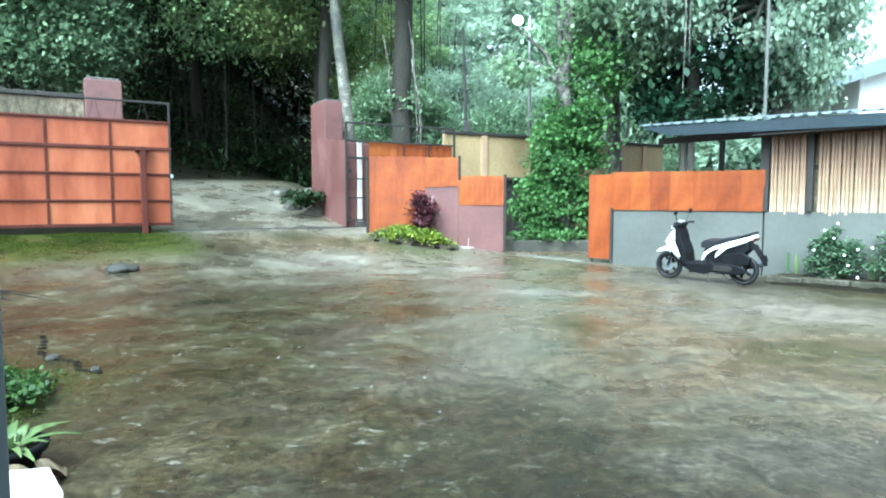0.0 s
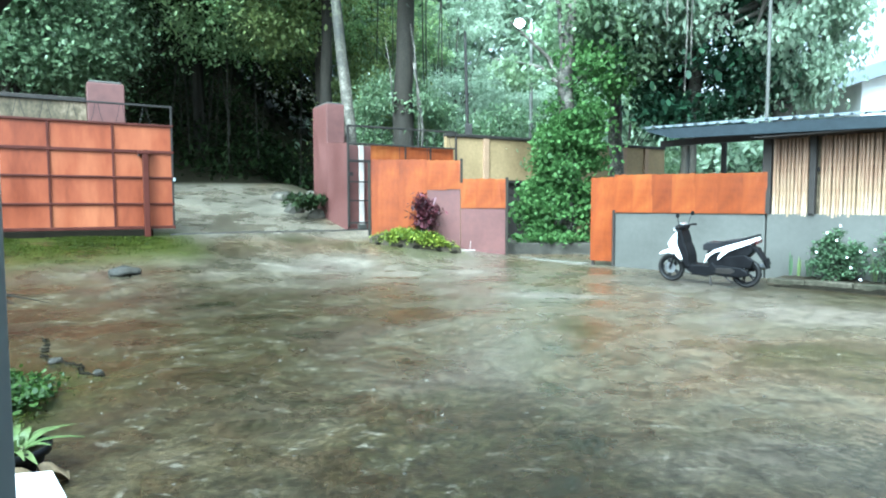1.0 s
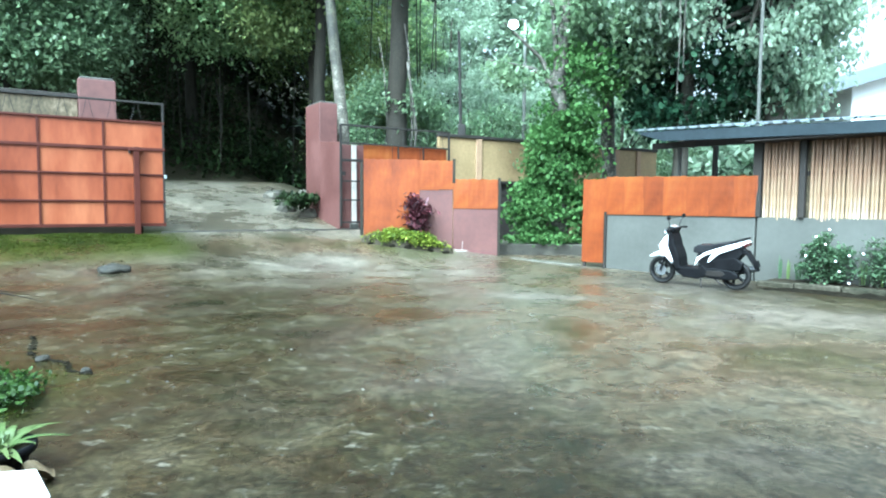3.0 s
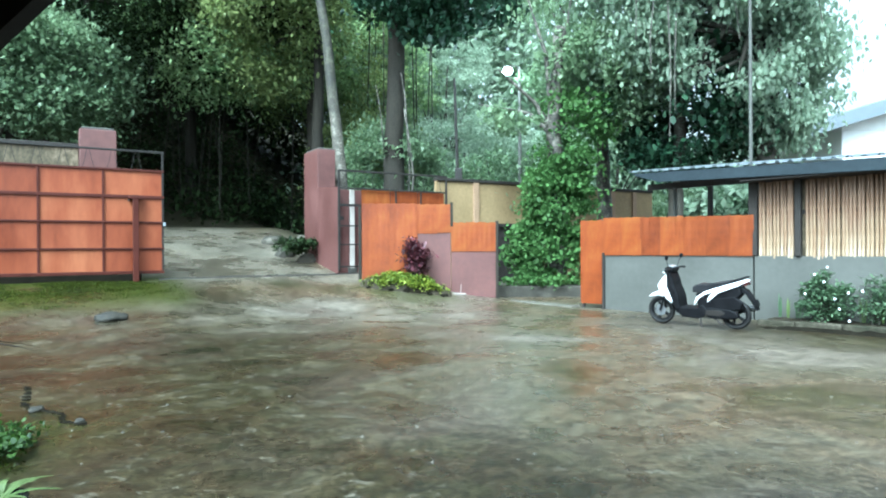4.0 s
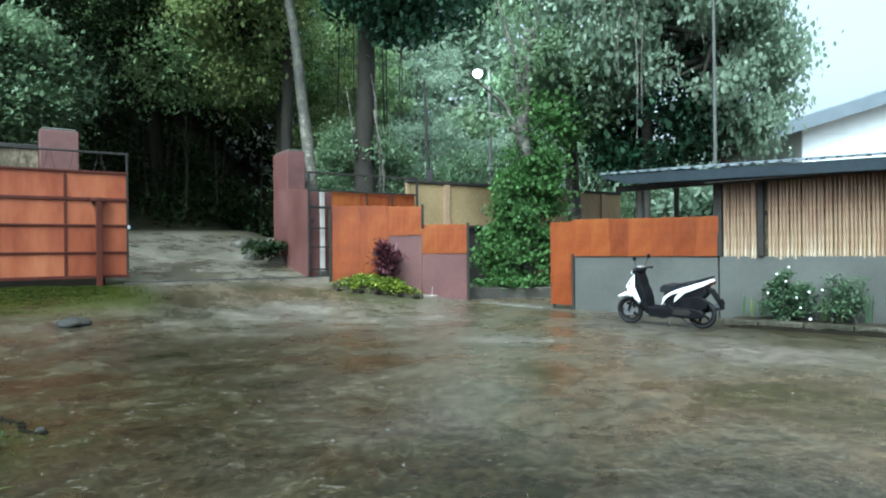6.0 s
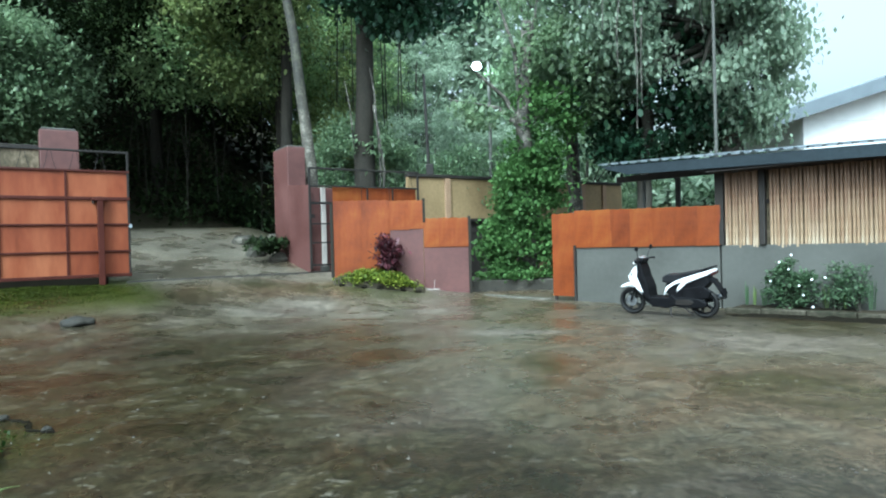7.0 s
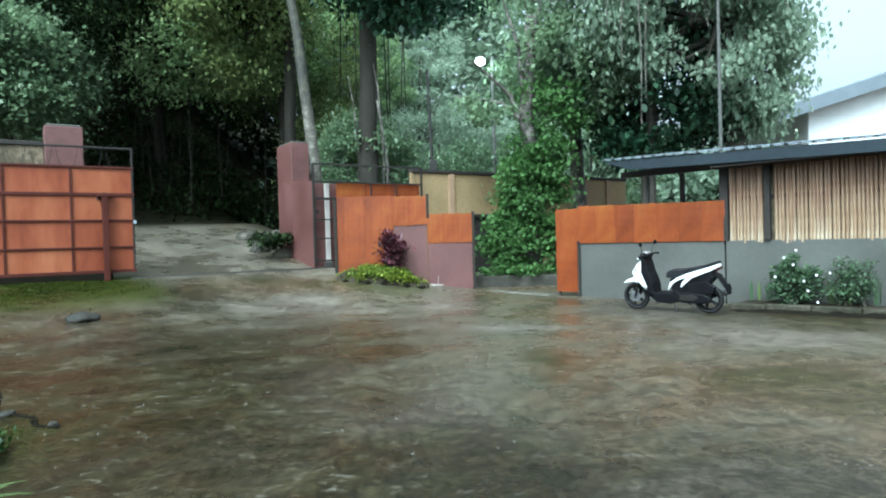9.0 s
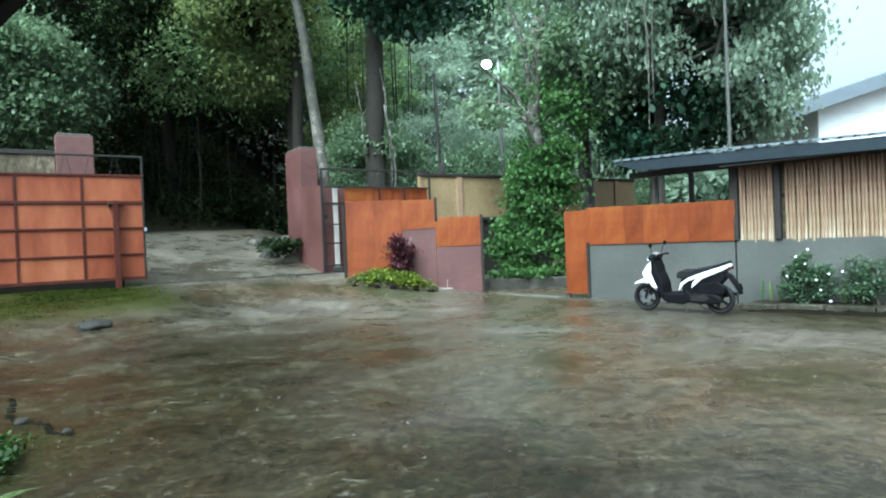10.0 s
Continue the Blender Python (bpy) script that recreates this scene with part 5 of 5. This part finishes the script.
# gravel
rsg = np.random.RandomState(12)
bm_v, bm_f = [], []
for i in range(1000):
    a, d = rsg.uniform(-0.75, 0.75), 2.4 + 13 * rsg.uniform() ** 1.3
    x, y = math.sin(a) * d, math.cos(a) * d
    if noise.noise((x * 0.5, y * 0.5, 7)) < -0.05 and rsg.uniform() < 0.75:
        continue
    r = 0.005 + 0.011 * rsg.uniform() ** 3
    z = ground_z(x, y)
    k = len(bm_v)
    ph = rsg.uniform(0, 6.3)
    for q in range(5):
        an = ph + q * 2 * math.pi / 5
        rr = r * rsg.uniform(0.7, 1.3)
        bm_v.append((x + math.cos(an) * rr * 1.3, y + math.sin(an) * rr, z - 0.002))
    bm_v.append((x + rsg.normal() * r * 0.2, y + rsg.normal() * r * 0.2, z + r * rsg.uniform(0.4, 0.8)))
    bm_f += [(k + q, k + (q + 1) % 5, k + 5) for q in range(5)]
tagged(raw("gravel", bm_v, bm_f, M_GRAVEL), "scattered small wet gravel on the yard", "gravel", kind="stuff")
# moss and short grass before the sliding gate
pts = []
rsm = np.random.RandomState(14)
for i in range(2200):
    s, n = rsm.uniform(-11, -3.9), 0.35 + abs(rsm.normal()) * 1.1
    x, y = BO.x + s * BX + n * BY, BO.y + s * BY - n * BX
    if noise.noise((x * 0.8, y * 0.8, 4)) < -0.12 or (s > -5.2 and rsm.uniform() < (s + 5.2) / 1.1):
        continue
    pts.append(np.array((x, y, ground_z(x, y) + 0.015)) + rsm.normal(size=(30, 3)) * np.array((0.12, 0.12, 0.008)))
for i in range(420):
    x, y = rsm.uniform(-4.4, -2.35), rsm.uniform(2.9, 5.0)
    if x > -2.3 - 0.35 * (y - 3) or noise.noise((x * 1.2, y * 1.2, 9)) < -0.1:
        continue
    pts.append(np.array((x, y, ground_z(x, y) + 0.012)) + rsm.normal(size=(14, 3)) * np.array((0.07, 0.07, 0.01)))
tagged(leaf_mesh("grass", np.concatenate(pts), 0.034, M_MOSSBLADE, None, 15, -0.5, 0.3), "short moss and grass on the wet ground", "grass", kind="stuff")

# ---- plants and things by the porch ----
blades("variegated_plant", pose(-2.12, 3.0, 0.12), 34, 0.2, 0.03, M_PALEBLADE, "potted plant with pale green variegated leaves", "plant", 0.08, 0.45, 400, 0.6)
g = thing("plant_pot", pose(-2.1, 2.98, 0), "round dark plastic plant pot", "plant pot")
bm = bmesh.new()
prof = [(0.10, 0.0), (0.145, 0.14), (0.165, 0.14), (0.17, 0.18), (0.15, 0.18), (0.14, 0.12), (0.0, 0.115)]
rings = [[bm.verts.new((r * math.cos(a), r * math.sin(a), z)) for a in (2 * math.pi * k / 24 for k in range(24))] for r, z in prof[:-1]]
for a, b in zip(rings, rings[1:]):
    for k in range(24):
        bm.faces.new((a[k], a[(k + 1) % 24], b[(k + 1) % 24], b[k]))
bm.faces.new(rings[-1])
part("pot", bm, M_BLACKPLASTIC, g, smooth=True)
part("soil", tube(bmesh.new(), [(0, 0, 0.12), (0, 0, 0.15)], 0.14, 20), M_SOIL, g, "dark potting soil")
cordyline = blades("dark_cordyline", pose(-4.74, 6.2, 0.38), 40, 0.27, 0.05, M_DARKBLADE, "plant with long dark purple-green leaves on the bank", "plant", 0.05, 0.75, 410, 0.75)
part("stem", tube(bmesh.new(), [(0.02, 0, -0.42), (-0.01, 0.01, -0.2), (0, 0, 0.02)], [0.025, 0.02, 0.018], 8), M_BARKDARK, cordyline)
bush("low_weeds", pose(-3.3, 4.2, 0), [((0, 0, 0.1), (0.6, 0.5, 0.09), 120, 34, 0.06)], M_WEED, 0.05, "low green weeds on the mossy bank", "plants", 420)
for i, (x, y, rz) in enumerate(((-2.0, 2.82, 20), (-1.9, 2.86, 70), (-1.97, 2.74, -15))):
    bm = bmesh.new()
    rows = []
    for j in range(8):
        f = j / 7
        w = 0.05 * math.sin(math.pi * min(1, f * 0.9 + 0.1)) + 0.004
        z = 0.11 - 0.07 * f + 0.02 * math.sin(f * 5)
        rows.append([bm.verts.new((0.16 * f, -w, z - 0.03)), bm.verts.new((0.16 * f, 0, z + 0.012)), bm.verts.new((0.16 * f, w, z - 0.045))])
    for a, b in zip(rows, rows[1:]):
        for q in range(2):
            bm.faces.new((a[q], a[q + 1], b[q + 1], b[q]))
    bmesh.ops.solidify(bm, geom=bm.faces[:], thickness=0.0015)
    tagged(part("dry_leaf", bm, M_DRYLEAF, None, smooth=True, at=pose(x, y, 0.02, 0, 0, rz)), "fallen dry tan leaf beside the pot", "leaf", "dry leaves")
# white board on a low block
g = thing("white_board", pose(0, 0, 0), "white foam board lying on a low block beside the pot", "board")
bm = bmesh.new()
out = [(-1.41, 2.2), (-1.24, 2.0), (-1.08, 1.7), (-1.3, 1.5), (-1.8, 1.75), (-1.75, 2.12)]
lo = [bm.verts.new((x, y, 0.37)) for x, y in out]
hi = [bm.verts.new((x, y, 0.40)) for x, y in out]
bm.faces.new(lo)
bm.faces.new(hi[::-1])
for k in range(len(out)):
    bm.faces.new((lo[k], hi[k], hi[(k + 1) % len(out)], lo[(k + 1) % len(out)]))
bmesh.ops.recalc_face_normals(bm, faces=bm.faces[:])
part("board", bm, M_WHITE, g)
part("block", box(bmesh.new(), -1.7, -1.25, 1.7, 2.0, -0.02, 0.368, 0.01), M_CEMENT, g, "grey cement block")
# crack along the broken edge of the bank
bm = bmesh.new()
edge = [(-3.98, 6.2), (-3.8, 5.95), (-3.62, 5.6), (-3.45, 5.42), (-3.2, 5.3), (-3.05, 5.22), (-2.95, 5.02), (-2.8, 4.97), (-2.7, 4.93)]
for i, ((x0, y0), (x1, y1)) in enumerate(zip(edge, edge[1:])):
    for k in range(3):
        f = k / 3
        x, y = x0 + (x1 - x0) * f, y0 + (y1 - y0) * f
        rr = rng.uniform(0.012, 0.034)
        r = bmesh.ops.create_icosphere(bm, subdivisions=1, radius=rr)
        for v in r["verts"]:
            v.co = Vector((v.co.x * 1.5 + x + rng.uniform(-.02, .02), v.co.y + y, v.co.z * 0.5 + ground_z(x, y) + 0.004))
tagged(part("broken_edge", bm, M_BLACKSOIL_SHADE), "dark crumbled edge of broken ground", "rubble", kind="stuff")

# porch: post, roof edge, unseen house wall behind
g = thing("porch_post", pose(-0.402, 0.5, 0), "grey-blue painted square steel porch post", "post")
part("post", box(bmesh.new(), -0.03, 0.03, -0.03, 0.03, -0.05, 2.36, 0.004), M_POST, g)
part("base_plate", box(bmesh.new(), -0.07, 0.07, -0.07, 0.07, -0.05, 0.012, 0.004), M_POST, g)
g = thing("porch_roof", pose(0, 0, 0), "dark timber porch roof over the doorway", "roof")
BOX_FACES = ((0, 1, 2, 3), (7, 6, 5, 4), (0, 4, 5, 1), (3, 2, 6, 7), (0, 3, 7, 4), (1, 5, 6, 2))


def prism(corners, y0, y1):
    """A four-cornered profile in the x-z plane, drawn out from y0 to y1."""
    bm = bmesh.new()
    vs = [bm.verts.new((x, y, z)) for y in (y0, y1) for x, z in corners]
    for f in BOX_FACES:
        bm.faces.new([vs[i] for i in f])
    bmesh.ops.recalc_face_normals(bm, faces=bm.faces[:])
    return bm


part("bargeboard", prism(((-1.05, 1.50), (0.55, 2.98), (0.55, 3.23), (-1.05, 1.75)), 1.16, 1.2), M_WOODDARK, g)
part("roof_sheet", prism(((-1.05, 1.76), (0.55, 3.24), (0.55, 3.28), (-1.05, 1.80)), -1.5, 1.2), M_FASCIA, g)
part("roof_sheet", prism(((0.55, 3.24), (2.6, 1.4), (2.6, 1.44), (0.55, 3.28)), -1.5, 1.2), M_FASCIA, g)
# House wall and roof out of view, added to close the back and shade the near yard.
g = tagged(thing("wall_house", pose(0, -1.6, 0), "unseen plain pale house wall added behind the porch", "wall"), kind="structure")
part("wall_body", box(bmesh.new(), -9, 9, -0.2, 0, -0.2, 3.6, 0.01), M_BEIGE, g)
g = thing("shading_roof", pose(0, -1.6, 0), "unseen grey sheet roof added behind the porch to shade the yard", "roof")
bm = bmesh.new()
vs = [bm.verts.new((x, y, z + dz)) for x in (-9.6, 9.6) for y, z in ((1.1, 3.25), (-5.5, 5.9)) for dz in (0, 0.05)]
for f in ((0, 1, 3, 2), (4, 6, 7, 5), (0, 2, 6, 4), (1, 5, 7, 3), (0, 4, 5, 1), (2, 3, 7, 6)):
    bm.faces.new([vs[q] for q in f])
bmesh.ops.recalc_face_normals(bm, faces=bm.faces[:])
part("roof_sheet", bm, M_ZINC, g)

# ---- scooter ----


def profile(outline, y0, y1, bevel=0.015, pinch=0.0):
    """A side outline in x-z drawn out from y0 to y1, its edges rounded."""
    bm = bmesh.new()
    a = [bm.verts.new((x, y0, z)) for x, z in outline]
    b = [bm.verts.new((x, y1, z)) for x, z in outline]
    n = len(outline)
    bm.faces.new(a)
    bm.faces.new(b[::-1])
    for k in range(n):
        bm.faces.new((a[k], b[k], b[(k + 1) % n], a[(k + 1) % n]))
    bmesh.ops.recalc_face_normals(bm, faces=bm.faces[:])
    if bevel:
        bmesh.ops.bevel(bm, geom=bm.edges[:], offset=bevel, segments=2, affect="EDGES", profile=0.5, clamp_overlap=True)
    return bm


def ring(r0, r1, w, seg=32, rounds=8):
    """A torus-like tyre round the y axis: outer radius r1, inner r0, width w."""
    bm = bmesh.new()
    rc, rh = (r0 + r1) / 2, (r1 - r0) / 2
    grid = [[bm.verts.new(((rc + rh * math.cos(b)) * math.cos(a), w / 2 * math.sin(b), (rc + rh * math.cos(b)) * math.sin(a)))
             for b in (2 * math.pi * j / rounds for j in range(rounds))] for a in (2 * math.pi * i / seg for i in range(seg))]
    for i in range(seg):
        for j in range(rounds):
            bm.faces.new((grid[i][j], grid[(i + 1) % seg][j], grid[(i + 1) % seg][(j + 1) % rounds], grid[i][(j + 1) % rounds]))
    bmesh.ops.recalc_face_normals(bm, faces=bm.faces[:])
    return bm


def wheel(name, x, parent, width, disc):
    w = part(name, ring(0.178, 0.245, width), M_RUBBER, parent, "black rubber tyre", smooth=True, at=pose(x, 0, 0.245))
    part("rim", ring(0.155, 0.188, width * 0.75, 32, 6), M_BLACKPLASTIC, w, "black alloy rim", smooth=True)
    for k in range(5):
        bm = bmesh.new()
        a = 2 * math.pi * k / 5
        for off in (-0.12, 0.12):
            tube(bm, [(0.03 * math.cos(a), 0, 0.03 * math.sin(a)), (0.16 * math.cos(a + off), 0, 0.16 * math.sin(a + off))], [0.016, 0.011], 6)
        part("spoke", bm, M_BLACKPLASTIC, w)
    part("hub", tube(bmesh.new(), [(0, -0.06, 0), (0, 0.06, 0)], 0.042, 14), M_ALLOY, w, "grey alloy hub")
    if disc:
        part("brake_disc", tube(bmesh.new(), [(0, 0.045, 0), (0, 0.05, 0)], 0.095, 24), M_ALLOY, w, "grey steel brake disc")
    return w


def scooter():
    # x runs forward, y to the scooter's left, its stand side
    g = thing("scooter", pose(4.485, 10.765, -0.015, 0, 0, 133.7) @ pose(0, 0, 0, -4, 0, 0), "white and black motor scooter parked by the grey wall", "scooter")
    wheel("front_wheel", 0.64, g, 0.085, True)
    wheel("rear_wheel", -0.64, g, 0.095, False)
    for y in (-0.07, 0.07):
        part("fork_leg", tube(bmesh.new(), [(0.64, y, 0.245), (0.56, y * 0.9, 0.46), (0.5, y * 0.6, 0.62)], [0.02, 0.024, 0.026], 8), M_BLACKPLASTIC, g)
    # front mudguard, sweeping forward over the wheel
    part("front_mudguard", profile([(0.86, 0.475), (0.79, 0.53), (0.66, 0.585), (0.52, 0.63), (0.46, 0.6), (0.40, 0.36), (0.44, 0.37), (0.54, 0.47), (0.66, 0.505), (0.76, 0.485)], -0.075, 0.075, 0.02), M_WHITEGLOSS, g, "white front mudguard")
    # nose
    part("front_cowl", profile([(0.62, 0.62), (0.655, 0.68), (0.56, 0.82), (0.45, 0.93), (0.40, 0.91), (0.43, 0.78), (0.47, 0.62)], -0.13, 0.13, 0.035), M_WHITEGLOSS, g, "glossy white nose cowl")
    part("headlamp", profile([(0.60, 0.775), (0.555, 0.85), (0.50, 0.865), (0.53, 0.78)], -0.095, 0.095, 0.02), M_CLEARLENS, g, "clear headlamp lens")
    for y in (-0.12, 0.12):
        part("indicator", profile([(0.605, 0.70), (0.57, 0.77), (0.54, 0.76), (0.56, 0.70)], y - 0.025, y + 0.025, 0.008), M_CLEARLENS, g, "clear indicator lens")
    part("leg_shield", profile([(0.46, 0.95), (0.39, 0.93), (0.34, 0.78), (0.33, 0.7), (0.29, 0.62), (0.25, 0.5), (0.24, 0.36), (0.22, 0.3), (0.30, 0.27), (0.42, 0.45), (0.48, 0.62), (0.46, 0.78)], -0.17, 0.17, 0.03), M_BLACKPLASTIC, g)
    part("wing", profile([(0.6, 0.64), (0.47, 0.72), (0.42, 0.6), (0.35, 0.42), (0.43, 0.45), (0.52, 0.55)], 0.165, 0.185, 0.008), M_WHITEGLOSS, g, "white leg shield edge")
    part("wing", profile([(0.6, 0.64), (0.47, 0.72), (0.42, 0.6), (0.35, 0.42), (0.43, 0.45), (0.52, 0.55)], -0.185, -0.165, 0.008), M_WHITEGLOSS, g, "white leg shield edge")
    part("handlebar_cover", profile([(0.53, 0.925), (0.50, 1.0), (0.42, 1.03), (0.34, 1.0), (0.36, 0.93), (0.42, 0.9)], -0.14, 0.14, 0.03), M_BLACKPLASTIC, g)
    part("cowl_top", profile([(0.56, 0.905), (0.53, 0.97), (0.49, 0.985), (0.5, 0.9)], -0.11, 0.11, 0.02), M_WHITEGLOSS, g, "white handlebar front cover")
    part("instrument_panel", profile([(0.45, 1.03), (0.37, 1.005), (0.37, 1.02), (0.44, 1.045)], -0.08, 0.08, 0.004), M_CLEARLENS, g)
    for s in (-1, 1):
        grip = part("grip", tube(bmesh.new(), [(0.40, s * 0.14, 0.98), (0.38, s * 0.24, 0.995), (0.35, s * 0.34, 0.985)], [0.016, 0.018, 0.02], 10), M_RUBBER, g)
        part("brake_lever", tube(bmesh.new(), [(0.44, s * 0.16, 0.98), (0.45, s * 0.25, 0.985), (0.41, s * 0.33, 0.975)], 0.007, 6), M_ALLOY, grip)
        m = part("mirror", tube(bmesh.new(), [(0.41, s * 0.17, 1.0), (0.40, s * 0.22, 1.1), (0.38, s * 0.27, 1.17)], 0.006, 6), M_BLACKPLASTIC, g)
        bm = bmesh.new()
        bmesh.ops.create_uvsphere(bm, u_segments=14, v_segments=8, radius=1)
        for v in bm.verts:
            v.co = Vector((v.co.x * 0.018 + 0.38, v.co.y * 0.062 + s * 0.28, v.co.z * 0.04 + 1.19))
        part("mirror_head", bm, M_BLACKPLASTIC, m, smooth=True)
    part("floorboard", profile([(0.36, 0.3), (0.30, 0.34), (-0.08, 0.34), (-0.14, 0.4), (-0.24, 0.3), (-0.2, 0.2), (-0.05, 0.15), (0.2, 0.17), (0.3, 0.24)], -0.15, 0.15, 0.02), M_BLACKPLASTIC, g)
    part("under_seat_body", profile([(-0.06, 0.34), (-0.03, 0.56), (-0.1, 0.66), (-0.75, 0.74), (-0.78, 0.6), (-0.66, 0.47), (-0.4, 0.36), (-0.2, 0.3)], -0.125, 0.125, 0.03), M_BLACKPLASTIC, g)
    part("seat", profile([(0.02, 0.6), (0.015, 0.69), (-0.06, 0.735), (-0.25, 0.735), (-0.36, 0.765), (-0.55, 0.8), (-0.72, 0.835), (-0.74, 0.815), (-0.62, 0.755), (-0.35, 0.67), (-0.1, 0.59)], -0.13, 0.13, 0.03), M_SEAT, g, "black vinyl seat", smooth=False)
    for s in (-1, 1):
        y0, y1 = (0.118, 0.15) if s > 0 else (-0.15, -0.118)
        part("side_panel", profile([(0.0, 0.37), (-0.05, 0.52), (-0.18, 0.61), (-0.36, 0.68), (-0.56, 0.745), (-0.80, 0.82), (-0.83, 0.79), (-0.76, 0.735), (-0.56, 0.655), (-0.42, 0.60), (-0.26, 0.46), (-0.23, 0.435),
                                    (-0.25, 0.52), (-0.33, 0.61), (-0.2, 0.565), (-0.1, 0.5)], y0, y1, 0.01), M_WHITEGLOSS, g, "white swept side panel")
    part("grab_rail", tube(bmesh.new(), [(-0.6, 0.13, 0.79), (-0.8, 0.11, 0.86), (-0.86, 0, 0.87), (-0.8, -0.11, 0.86), (-0.6, -0.13, 0.79)], 0.014, 8), M_BLACKPLASTIC, g)
    part("tail_lamp", profile([(-0.80, 0.77), (-0.87, 0.8), (-0.86, 0.74), (-0.78, 0.71)], -0.08, 0.08, 0.012), M_REDLENS, g, "red tail lamp")
    part("rear_mudguard", profile([(-0.72, 0.7), (-0.84, 0.66), (-0.95, 0.48), (-1.0, 0.34), (-0.975, 0.335), (-0.91, 0.46), (-0.82, 0.6), (-0.7, 0.63)], -0.07, 0.07, 0.01), M_BLACKPLASTIC, g)
    part("number_plate", profile([(-0.95, 0.50), (-0.985, 0.40), (-0.99, 0.40), (-0.955, 0.50)], -0.1, 0.1, 0.0), M_BLACKPLASTIC, g, "dark plate")
    part("engine_case", profile([(-0.12, 0.2), (-0.1, 0.33), (-0.3, 0.36), (-0.6, 0.34), (-0.72, 0.28), (-0.72, 0.2), (-0.6, 0.17), (-0.3, 0.17)], 0.05, 0.14, 0.025), M_BLACKPLASTIC, g)
    part("engine_cover", profile([(-0.2, 0.22), (-0.2, 0.31), (-0.45, 0.32), (-0.52, 0.27), (-0.45, 0.22)], 0.135, 0.15, 0.006), M_DARKSTEEL, g, "dark grey engine cover")
    part("air_box", profile([(-0.3, 0.34), (-0.32, 0.5), (-0.66, 0.56), (-0.8, 0.46), (-0.76, 0.34), (-0.6, 0.32)], 0.06, 0.13, 0.02), M_BLACKPLASTIC, g)
    part("exhaust", tube(bmesh.new(), [(-0.2, -0.1, 0.2), (-0.45, -0.13, 0.22), (-0.55, -0.15, 0.26), (-0.92, -0.16, 0.36)], [0.018, 0.02, 0.05, 0.055], 12), M_ALLOY, g, "grey exhaust")
    bm = bmesh.new()
    tube(bm, [(-0.66, 0.1, 0.3), (-0.6, 0.1, 0.6)], 0.012, 8)
    tube(bm, [(-0.65 + 0.045 * k / 30 + 0.026 * math.cos(k * 1.2), 0.1 + 0.026 * math.sin(k * 1.2), 0.34 + 0.2 * k / 30) for k in range(31)], 0.006, 5)
    part("shock_absorber", bm, M_ALLOY, g)
    part("side_stand", tube(bmesh.new(), [(-0.1, 0.1, 0.26), (-0.14, 0.19, 0.06), (-0.16, 0.2, 0.02)], 0.012, 7), M_DARKSTEEL, g)
    part("centre_stand", tube(bmesh.new(), [(-0.3, 0.1, 0.2), (-0.45, 0.14, 0.1), (-0.5, 0.15, 0.1)], 0.014, 7), M_DARKSTEEL, g)
    return g


scooter()
